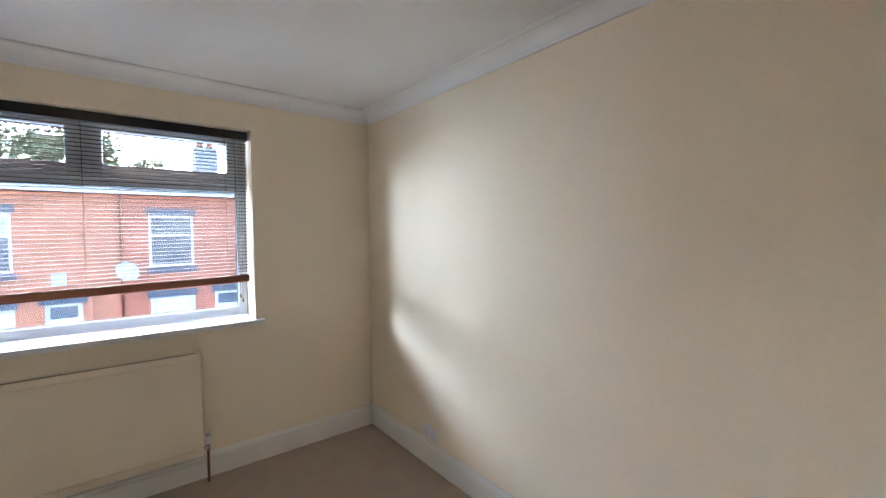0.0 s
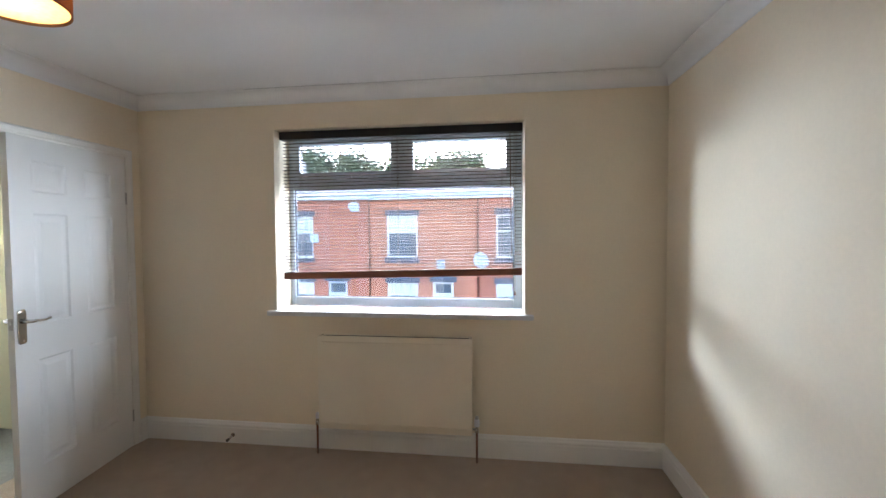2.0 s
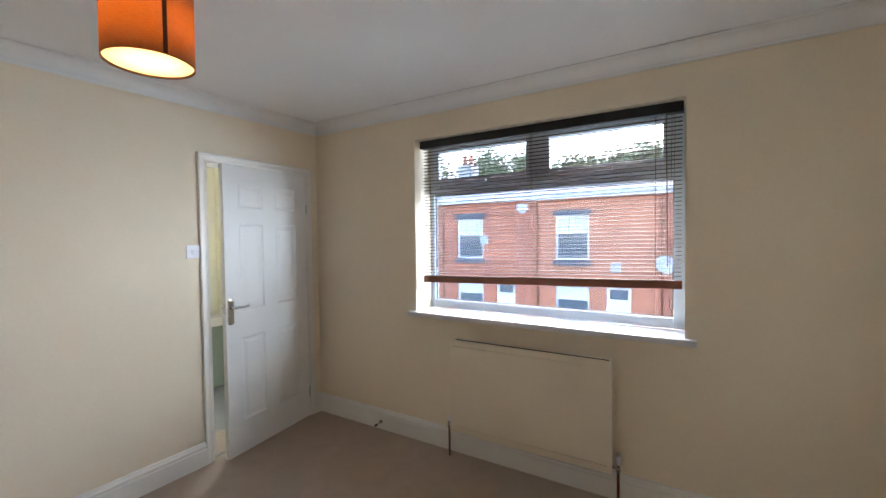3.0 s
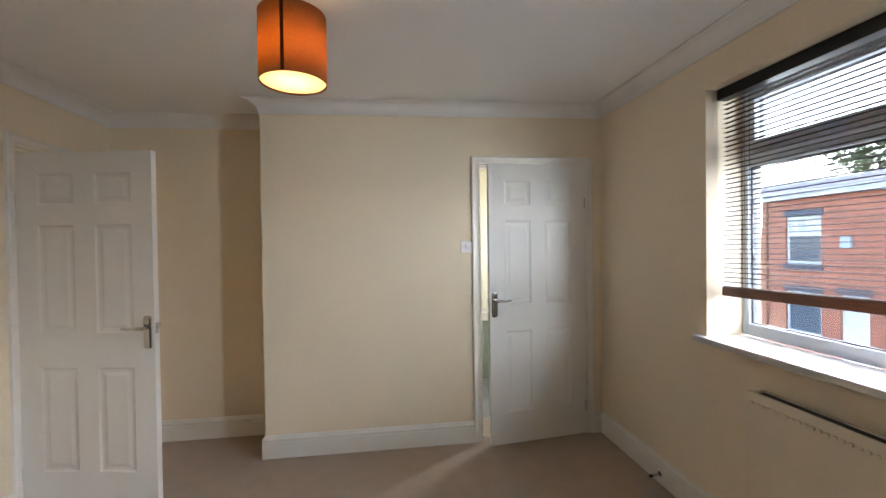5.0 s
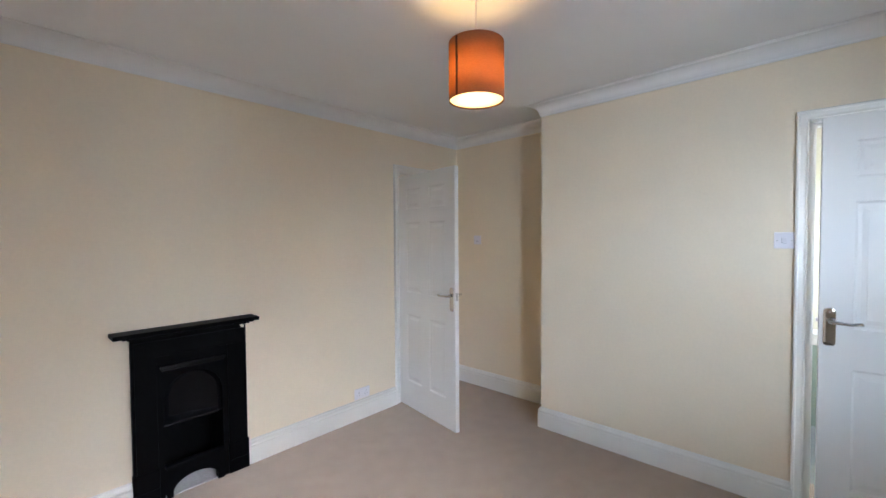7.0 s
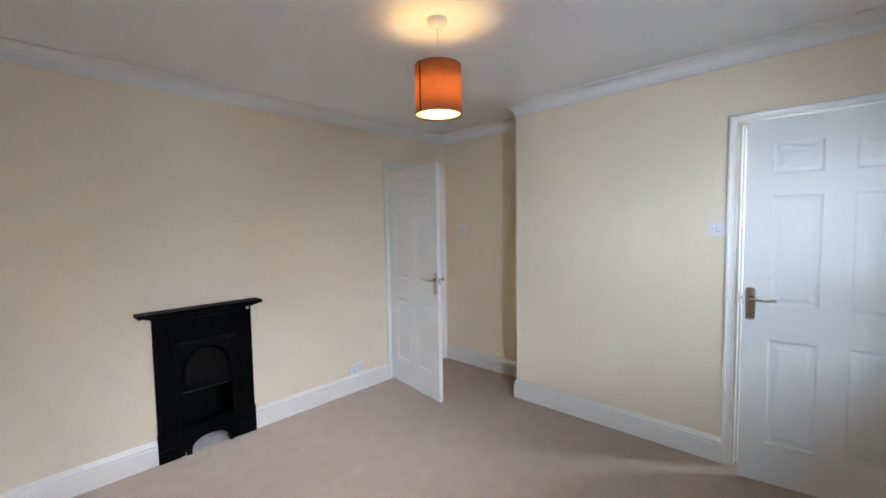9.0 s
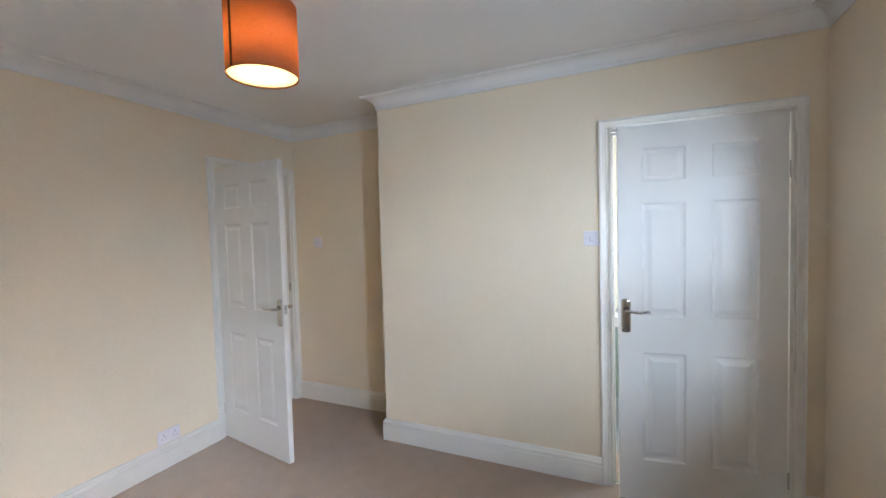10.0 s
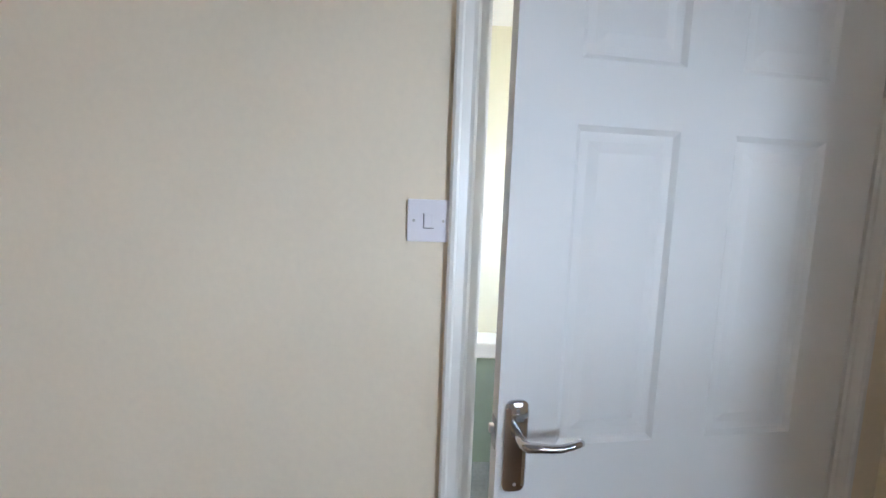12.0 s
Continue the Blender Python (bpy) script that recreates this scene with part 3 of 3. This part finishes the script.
west = lambda u, out, z: (out, u, z)
south = lambda u, out, z: (u, S + out, z)
f2 = frame_lining("door_frame_2", D2Y0, D2Y1, DH, 0.004, -0.104, west, "white painted frame of the small room's door")
part("architrave", architrave(D2Y0 + 0.003, D2Y1 - 0.003, DH - 0.003, west), TRIM, f2)
part("strike_plate", box(-0.03, -0.008, D2Y0 + 0.018, D2Y0 + 0.0195, 1.0, 1.07), STEEL, f2)
part("threshold", box(-0.055, -0.02, D2Y0 + 0.018, D2Y1 - 0.018, 0.0, 0.006, bevel=0.002), CHROME, f2, "bright metal threshold strip")
f1 = frame_lining("door_frame_1", D1X0, D1X1, DH, 0.004, -T - 0.004, south, "white painted frame of the landing door")
bm = architrave(D1X0 + 0.003, D1X1 - 0.003, DH - 0.003, south)
for v in bm.verts:
    v.co.x = max(v.co.x, A + 0.001)
part("architrave", bm, TRIM, f1)
part("strike_plate", box(D1X0 + 0.018, D1X0 + 0.0195, S - 0.03, S - 0.008, 1.0, 1.07), STEEL, f1)


# ---- switches and sockets ----
def switch_mesh(name, label, m):
    """A square white plate facing +y at its own origin."""
    sw = thing(name, label, "light switch", m)
    part("plate", box(-0.043, 0.043, 0, 0.008, -0.043, 0.043, bevel=0.003), PLASTIC, sw)
    bm = box(-0.009, 0.009, 0.0, 0.0025, -0.014, 0.014, bevel=0.0008)
    for v in bm.verts:
        v.co.y += 0.007 + 0.0025 * (v.co.z / 0.014)
    part("rocker", bm, PLASTIC, sw)
    # dark strips paint the L-shaped shadow beside and below the rocker
    for q in ((0.0094, 0.0108, -0.015, 0.015), (-0.0108, 0.0108, -0.0158, -0.0144)):
        part("rocker_shadow", box(q[0], q[1], 0.0078, 0.0084, q[2], q[3]), SLOT_SHADE, sw)
    for x in (-0.030, 0.030):
        part("screw", tube((x, 0.0075, 0), (x, 0.009, 0), 0.003, seg=10), STEEL, sw)
    return sw


def socket_mesh(label, m):
    so = thing("double_socket", label, "socket", m)
    part("plate", box(-0.073, 0.073, 0, 0.009, -0.043, 0.043, bevel=0.003), PLASTIC, so)
    for cx in (-0.036, 0.036):
        for dx, dz, w, h in ((0, 0.012, 0.002, 0.004), (-0.011, -0.012, 0.0035, 0.002), (0.011, -0.012, 0.0035, 0.002)):
            part("pin_hole", box(cx + dx - w, cx + dx + w, 0.0086, 0.0094, dz - h, dz + h), SLOT_SHADE, so)
    for cx in (-0.014, 0.014):
        part("switch", box(cx - 0.006, cx + 0.006, 0.008, 0.012, 0.014, 0.032, bevel=0.001), PLASTIC, so)
    for cx in (-0.030, 0.030):
        part("screw", tube((cx, 0.0085, 0), (cx, 0.0098, 0), 0.003, seg=10), STEEL, so)
    return so


switch_mesh("light_switch", "white single light switch beside the ajar door", pose(0.0, -1.050, 1.437, 0, 0, -90))
switch_mesh("light_switch", "white single light switch on the alcove wall", pose(A, -3.377, 1.435, 0, 0, -90))
socket_mesh("white double socket just above the skirting board", pose(0.82, S, 0.205, 0, 0, 0))
socket_mesh("white double socket low on the blank wall", pose(W, -0.79, 0.214, 0, 0, 90))

# ---- door stop on the skirting ----
stop = thing("door_stop", "small metal door stop with black tip on the skirting board", "door stop")
part("stem", tube((0.70, -0.019, 0.062), (0.70, -0.075, 0.055), 0.008), CHROME, stop, smooth=True)
part("base", tube((0.70, -0.0195, 0.062), (0.70, -0.026, 0.0615), 0.015), CHROME, stop)
part("rubber_tip", tube((0.70, -0.075, 0.055), (0.70, -0.090, 0.053), 0.0095), GASKET, stop)

# ---- fireplace ----
fire = thing("fireplace", "black cast iron bedroom fireplace with a narrow mantel shelf", "fireplace")
FX0, FX1, FC, FF = 1.737, 2.332, 2.036, S + 0.024
OW, OS, OR = 0.155, 0.545, 0.155          # half width, springing and radius of the arched opening
FT = 0.935


def arch_plate(x0, x1, z1, c, w, spring, y0, y1, seg=16, squash=1.0):
    """A plate from the floor to z1 with an arched opening of half width w cut into it."""
    bm = bmesh.new()
    arc = [(c + w, 0.0)] + [(c + w * math.cos(math.pi * i / seg), spring + w * math.sin(math.pi * i / seg)) for i in range(seg + 1)] + [(c - w, 0.0)]
    outer = []
    for x, z in arc:
        if z <= spring and z == 0.0:
            outer.append((x1 if x > c else x0, 0.0))
        else:
            a = math.atan2(z - spring, x - c)
            k = min(abs((x1 - c) / math.cos(a)) if abs(math.cos(a)) > 1e-6 else 1e9, abs((z1 - spring) / math.sin(a)) if abs(math.sin(a)) > 1e-6 else 1e9)
            outer.append((c + k * math.cos(a), spring + k * math.sin(a)))
    rows = []
    for y in (y0, y1):
        rows.append(([bm.verts.new((x, y, z)) for x, z in arc], [bm.verts.new((x, y, z)) for x, z in outer], bm.verts.new((x1, y, z1)), bm.verts.new((x0, y, z1))))
    for ins, out, cr, cl in rows:
        for k in range(len(ins) - 1):
            p, q = out[k].co, out[k + 1].co
            vs = [ins[k], out[k], out[k + 1], ins[k + 1]]
            if abs(p.x - x1) < 1e-4 and abs(q.z - z1) < 1e-4 and abs(q.x - x1) > 1e-4:
                vs = [ins[k], out[k], cr, out[k + 1], ins[k + 1]]
            elif abs(p.z - z1) < 1e-4 and abs(q.x - x0) < 1e-4 and abs(p.x - x0) > 1e-4:
                vs = [ins[k], out[k], cl, out[k + 1], ins[k + 1]]
            bm.faces.new(vs)
    for ins, out, cr, cl in rows:
        for v in ins:
            v.co.z = spring + (v.co.z - spring) * squash if v.co.z > spring else v.co.z
    a, b = rows
    for k in range(len(arc) - 1):
        bm.faces.new((a[0][k], a[0][k + 1], b[0][k + 1], b[0][k]))
    bmesh.ops.recalc_face_normals(bm, faces=bm.faces)
    return bm


part("surround", arch_plate(FX0, FX1, FT, FC, OW, OS, FF, S + 0.001), IRON, fire)
for x in (FX0, FX1):
    part("side_return", box(x - 0.001, x + 0.001, S, FF, 0, FT), IRON, fire)
for x0 in (FX0 - 0.006, FX1 - 0.116):
    part("plinth", box(x0, x0 + 0.122, S, FF + 0.012, 0.0, 0.19, bevel=0.006), IRON, fire)
    part("plinth_cap", box(x0 + 0.004, x0 + 0.118, FF + 0.012, FF + 0.02, 0.075, 0.085, bevel=0.002), IRON, fire)
for x0 in (FX0 + 0.012, FX1 - 0.112):
    part("pilaster", box(x0, x0 + 0.1, FF, FF + 0.008, 0.19, FT - 0.06, bevel=0.003), IRON, fire)
part("frieze", box(FX0 + 0.01, FX1 - 0.01, FF, FF + 0.010, FT - 0.12, FT - 0.03, bevel=0.004), IRON, fire)
bm = box(FC - 0.175, FC + 0.175, FF, FF + 0.028, 0.742, 0.764, bevel=0.006)
add_box(bm, FC - 0.165, FC + 0.165, FF, FF + 0.018, 0.728, 0.742, bevel=0.004)
part("lintel_moulding", bm, POLISHED, fire)
bm = box(1.690, 2.420, S, S + 0.125, 0.954, 0.977, bevel=0.005)
add_box(bm, 1.710, 2.375, S, S + 0.090, 0.942, 0.954, bevel=0.003)
add_box(bm, 1.725, 2.350, S, S + 0.060, 0.930, 0.942, bevel=0.003)
part("mantel_shelf", bm, IRON, fire, "black mantel shelf")
# smooth niche: a half round wall under a half dome
bm = bmesh.new()
ND = 0.085
rows = [[bm.verts.new((FC + OW * math.cos(math.pi * i / 20), FF - 0.006 - ND * math.sin(math.pi * i / 20), z)) for i in range(21)] for z in (0.412, 0.48)]
for j in range(11):
    g = math.pi / 2 * j / 10
    rows.append([bm.verts.new((FC + OW * math.cos(math.pi * i / 20) * math.cos(g), FF - 0.006 - ND * math.sin(math.pi * i / 20) * math.cos(g) ** 0.6,
                               OS + OR * math.sin(g))) for i in range(21)])
for a, b in zip(rows, rows[1:]):
    for i in range(20):
        bm.faces.new((a[i], a[i + 1], b[i + 1], b[i]))
bmesh.ops.remove_doubles(bm, verts=bm.verts, dist=0.0005)
bmesh.ops.recalc_face_normals(bm, faces=bm.faces)
part("hood", bm, POLISHED, fire, smooth=True)
bm = wall_mesh("x", FC - 0.17, FC + 0.17, 0.0, 0.71, S - T - 0.12, S - T - 0.1)
add_box(bm, FC - 0.172, FC - 0.162, S - T - 0.1, FF - 0.01, 0.0, 0.71)
add_box(bm, FC + 0.162, FC + 0.172, S - T - 0.1, FF - 0.01, 0.0, 0.71)
add_box(bm, FC - 0.172, FC + 0.172, S - T - 0.1, S - 0.02, 0.705, 0.715)
part("firebox", bm, IRON, fire)
part("ledge", box(FC - 0.150, FC + 0.150, FF - 0.10, FF - 0.035, 0.395, 0.412, bevel=0.004), POLISHED, fire)
bm = arch_plate(FC - 0.153, FC + 0.153, 0.175, FC, 0.118, 0.030, FF - 0.03, FF + 0.012, squash=0.6)
part("ash_cover", bm, IRON, fire, "black arched ash cover")
part("ash_cover_rim", box(FC - 0.153, FC + 0.153, FF - 0.02, FF + 0.022, 0.17, 0.19, bevel=0.006), IRON, fire)
part("hearth", box(FC - 0.16, FC + 0.16, S - T - 0.1, FF - 0.005, -0.002, 0.006), HEARTH, fire, "grey hearth stone")

# ---- pendant lamp ----
LX, LY = 1.520, -1.926
HL = H + SAG * LY - belly(LX, LY)
pend = thing("pendant_lamp", "lit pendant lamp with an orange-brown fabric drum shade", "ceiling lamp")
part("ceiling_rose", lathe([(0.0, HL - 0.038), (0.012, HL - 0.038), (0.032, HL - 0.034), (0.043, HL - 0.024), (0.047, HL - 0.010), (0.047, HL + 0.001)], 28, (LX, LY, 0)), PLASTIC, pend, "white plastic ceiling rose", smooth=True)
part("flex", tube((LX, LY, HL - 0.03), (LX, LY, 2.20), 0.0028, seg=8), PLASTIC, pend)
SR, SB, ST = 0.108, 2.000, 2.224
shade = part("shade", lathe([(SR, SB), (SR, ST), (SR - 0.0025, ST), (SR - 0.0025, SB), (SR, SB)], 64, (LX, LY, 0)), SHADE, pend, smooth=False)
shade.data.polygons.foreach_set("use_smooth", [True] * len(shade.data.polygons))
bm = bmesh.new()
rows = []
for k in range(4):
    a = radians(-8 + 1.9 * k)
    rows.append([bm.verts.new((LX + (SR + 0.001) * math.cos(a), LY + (SR + 0.001) * math.sin(a), z)) for z in (SB + 0.002, ST - 0.002)])
for a, b in zip(rows, rows[1:]):
    bm.faces.new((a[0], b[0], b[1], a[1]))
part("seam", bm, SEAM, shade, "dark vertical seam")
part("diffuser", lathe([(0.001, SB + 0.006), (SR - 0.004, SB + 0.006)], 48, (LX, LY, 0)), DIFFUSER, pend, "glowing white diffuser")
part("lamp_holder", lathe([(0.0, 2.21), (0.014, 2.21), (0.018, 2.19), (0.018, 2.15), (0.0, 2.15)], 20, (LX, LY, 0)), PLASTIC, pend)
sp = bmesh.new()
for k in range(3):
    a = 2 * math.pi * k / 3 + 0.4
    add_tube(sp, (LX + 0.014 * math.cos(a), LY + 0.014 * math.sin(a), 2.195), (LX + (SR - 0.003) * math.cos(a), LY + (SR - 0.003) * math.sin(a), ST - 0.02), 0.0015, seg=6)
part("spider", sp, STEEL, pend)

# ---- small room behind the ajar door ----
structure("wall_small_room_west", wall_mesh("y", J - 0.0, 0.0, -0.1, H + 0.25, -1.56, -1.69), ENSUITE, "pale yellow wall of the small room", "wall")
structure("wall_small_room_south", wall_mesh("x", -1.56, A - 0.1, -0.1, H + 0.25, J, J + 0.1), ENSUITE, "pale yellow end wall of the small room", "wall")
structure("wall_small_room_lining", wall_mesh("x", -1.56, -0.1, 0.0, H, 0.0, -0.006, [(-1.15, -0.55, 1.35, 2.05)]), ENSUITE, "pale yellow wall under the small window", "wall")
structure("floor_small_room", box(-1.56, 0.0 - 0.02, J + 0.1, -0.006, -0.1, -0.002), GREYFLOOR, "grey vinyl floor", "floor")
ledge = thing("boxed_ledge", "boxed-in ledge with white top and grey-green front", "ledge")
part("front", box(-1.56, -1.375, J + 0.1, -0.006, -0.002, 0.625), GREENPANEL, ledge)
part("top", box(-1.56, -1.355, J + 0.1, -0.006, 0.625, 0.715, bevel=0.01), TRIM, ledge)

# ---- landing behind the open door ----
structure("floor_landing", box(-1.69, 1.5, S - 2.0, S - 0.06, -0.1, -0.001), CARPET, "beige carpet of the landing", "floor")
structure("wall_landing_south", wall_mesh("x", -1.69, 1.5, -0.1, H, S - 1.9, S - 2.0), LANDING, "warm yellow landing wall", "wall")
structure("wall_landing_west", wall_mesh("y", S - 1.9, S - T, -0.1, H, -1.57, -1.69), LANDING, "warm yellow landing wall", "wall")
structure("wall_landing_east", wall_mesh("y", S - 1.9, S - T, -0.1, H, 1.4, 1.5), LANDING, "warm yellow landing wall", "wall")
rail = thing("banister", "cream painted banister on the landing", "banister")
part("handrail", box(-1.57, 0.3, -4.63, -4.57, 0.92, 0.965, bevel=0.012), RADIATOR, rail)
part("base_rail", box(-1.57, 0.3, -4.62, -4.58, 0.0, 0.05), RADIATOR, rail)
for i in range(14):
    x = -1.5 + 0.125 * i
    part("baluster", box(x - 0.016, x + 0.016, -4.616, -4.584, 0.05, 0.92, bevel=0.003), RADIATOR, rail)
part("newel_post", box(0.26, 0.34, -4.64, -4.56, 0.0, 1.08, bevel=0.008), RADIATOR, rail)

# ---- street and the terrace opposite ----
G, FY = -2.75, 11.0
structure("ground", box(-400, 400, -200, 900, G - 0.4, G - 0.12), GRASS, "distant grassy ground", "ground")
structure("road", box(-60, 60, 3.2, 8.8, G - 0.2, G - 0.1), ASPHALT, "dark asphalt street", "road")
for y0, y1 in ((0.32, 3.2), (8.8, FY)):
    structure("pavement", box(-60, 60, y0, y1, G - 0.2, G), PAVING, "grey pavement with kerb", "pavement")
PITCH = 3.72


def sash_window(root, x0, x1, z0, z1, transom, curtain):
    win = new("window")
    win.parent = root
    fw = 0.07
    y0, y1 = FY + 0.06, FY + 0.13
    for q in ((x0, x0 + fw, z0, z1), (x1 - fw, x1, z0, z1), (x0 + fw, x1 - fw, z0, z0 + fw), (x0 + fw, x1 - fw, z1 - fw, z1), (x0 + fw, x1 - fw, transom - 0.03, transom + 0.03)):
        part("window_frame", box(q[0], q[1], y0, y1, q[2], q[3]), JOINERY, win)
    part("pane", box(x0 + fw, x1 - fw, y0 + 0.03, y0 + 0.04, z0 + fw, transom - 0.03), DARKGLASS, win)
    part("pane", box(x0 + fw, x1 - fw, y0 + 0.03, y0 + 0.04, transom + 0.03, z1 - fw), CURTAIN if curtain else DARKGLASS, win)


def make_house(x, brick, curtain, label):
    house = thing("terraced_house", label, "house", group="terrace across the street")
    x0 = x - 0.72
    up, low, dr = (x, x + 1.08, 0.70, 2.15), (x, x + 1.08, -1.45, -0.16), (x + 1.58, x + 2.30, G, -0.12)
    part("wall", wall_mesh("x", x0, x0 + PITCH, G, 2.70, FY, FY + 0.28, [up, low, dr]), brick, house)
    part("back_wall", box(x0, x0 + PITCH, FY + 6.8, FY + 7, G, 2.70), brick, house)
    # dark upright sheet added behind the openings, standing in for unlit rooms
    part("dark_backing", box(x0, x0 + PITCH, FY + 0.4, FY + 0.5, G, 2.8), DARKGLASS, house)
    part("fascia", box(x0, x0 + PITCH, FY - 0.14, FY, 2.70, 2.90), JOINERY, house, "white fascia board")
    part("gutter", box(x0, x0 + PITCH, FY - 0.22, FY - 0.14, 2.82, 2.91, bevel=0.02), JOINERY, house)
    bm = bmesh.new()
    vs = [bm.verts.new(p) for p in ((x0, FY - 0.2, 2.91), (x0 + PITCH, FY - 0.2, 2.91), (x0 + PITCH, FY + 3.5, 3.70), (x0, FY + 3.5, 3.70),
                                    (x0 + PITCH, FY + 7.2, 2.91), (x0, FY + 7.2, 2.91))]
    bm.faces.new((vs[0], vs[1], vs[2], vs[3]))
    bm.faces.new((vs[3], vs[2], vs[4], vs[5]))
    bm.faces.new((vs[0], vs[3], vs[5]))
    bm.faces.new((vs[1], vs[4], vs[2]))
    bm.faces.new((vs[0], vs[5], vs[4], vs[1]))
    part("roof", bm, SLATE, house, "grey slate roof")
    for o, ext in ((up, 0.06), (low, 0.06), (dr, 0.1)):
        part("lintel", box(o[0] - ext, o[1] + ext, FY - 0.02, FY + 0.1, o[3], o[3] + 0.19), STONE, house, "grey painted stone lintel")
        if o is not dr:
            part("sill", box(o[0] - ext, o[1] + ext, FY - 0.06, FY + 0.1, o[2] - 0.17, o[2]), STONE, house, "grey painted stone sill")
    sash_window(house, *up, up[2] + 0.88, curtain)
    sash_window(house, *low, low[2] + 0.88, True)
    door = part("door", box(dr[0], dr[1], FY + 0.08, FY + 0.13, G, -0.12), JOINERY, house, "white front door")
    part("fanlight", box(dr[0] + 0.1, dr[1] - 0.1, FY + 0.07, FY + 0.08, -0.50, -0.20), DARKGLASS, door)
    part("drainpipe", tube((x0 + 0.12, FY - 0.05, G), (x0 + 0.12, FY - 0.05, 2.84), 0.028, seg=10), PIPE, house)
    return house


HX = -1.09
for k in range(-5, 4):
    make_house(HX + k * PITCH, BRICK if k % 3 else BRICK2, k != 1, "red brick terraced house with white windows and grey lintels")


def dish(x, z, label, size=1.0):
    d = thing("satellite_dish", label, "satellite dish")
    bm = lathe([(0.0, 0.0), (0.12, 0.012), (0.2, 0.035), (0.27, 0.065), (0.275, 0.06), (0.2, 0.02), (0.0, -0.012)], 24)
    for v in bm.verts:
        v.co = pose(x, FY - 0.28, z, 68, 0, 25) @ (v.co * size)
    part("reflector", bm, RENDERED, d)
    part("arm", tube((x, FY, z - 0.12), (x, FY - 0.26, z), 0.015, seg=8), STEEL, d)
    part("receiver", tube((x, FY - 0.3, z - 0.2), (x - 0.05, FY - 0.58, z - 0.05), 0.012, seg=8), STEEL, d)


dish(2.12, 0.62, "grey satellite dish on the brick wall beside a window")
dish(-2.15, 2.43, "grey satellite dish high on the brick wall", 0.7)
for x, z in ((0.64, 0.50), (-3.80, 1.38), (-6.9, 1.35)):
    al = tagged(mesh("alarm_box", box(x, x + 0.28, FY - 0.09, FY, z - 0.16, z + 0.16, bevel=0.02), UPVC), "white alarm box on the brick wall", "alarm box")
for x in (4.2, -6.5):
    ch = thing("chimney", "grey rendered chimney stack with clay pots", "chimney")
    part("stack", box(x, x + 0.7, FY + 3.1, FY + 3.9, 3.4, 4.75), HEARTH, ch)
    for dx in (0.2, 0.5):
        part("pot", lathe([(0.11, 0.0), (0.12, 0.1), (0.09, 0.45), (0.11, 0.5)], 14, (x + dx, FY + 3.5, 4.75)), BRICK2, ch)


def tree(x, y, base, height, spread, seed):
    rng = random.Random(seed)
    t = thing("tree", "leafy green tree rising behind the terrace roofs", "tree", group="trees behind the terrace")
    bm = tube((x, y, base), (x, y, base + height * 0.55), 0.22, 0.1, seg=10)
    tips = []
    for i in range(7):
        a, h = rng.uniform(0, 6.28), base + height * rng.uniform(0.3, 0.55)
        q = (x + spread * 0.6 * math.cos(a), y + spread * 0.6 * math.sin(a), h + height * rng.uniform(0.15, 0.4))
        add_tube(bm, (x, y, h), q, 0.09, 0.03, seg=7)
        tips.append(q)
    part("trunk", bm, BARK, t)
    tips.append((x, y, base + height * 0.85))
    verts, faces = [], []
    for q in tips:
        for _ in range(700):
            d = Vector((rng.gauss(0, 1), rng.gauss(0, 1), rng.gauss(0, 0.8)))
            d = d.normalized() * rng.uniform(0.2, 1.0) * spread * 0.55
            c = Vector(q) + d
            e = Euler((rng.uniform(-1, 1), rng.uniform(-1, 1), rng.uniform(0, 6.28)))
            s = rng.uniform(0.12, 0.26)
            i0 = len(verts)
            for p in ((-s, 0, 0), (0, -s * 0.5, 0.02), (s, 0, 0), (0, s * 0.5, 0.02)):
                w = Vector(p)
                w.rotate(e)
                verts.append(tuple(c + w))
            faces.append((i0, i0 + 1, i0 + 2, i0 + 3))
    me = bpy.data.meshes.new("crown")
    me.from_pydata(verts, [], faces)
    me.materials.append(LEAF)
    cr = new("crown", me)
    cr.parent = t


for i, (x, y, h, s) in enumerate(((-10, 32, 12.5, 3.4), (-5.5, 29, 10.6, 2.8), (-1.0, 34, 12.2, 3.0), (-15, 36, 14.0, 3.8), (-21, 34, 13, 3.6), (4.0, 38, 11.5, 2.6))):
    tree(x, y, G - 0.12, h, s, i + 3)
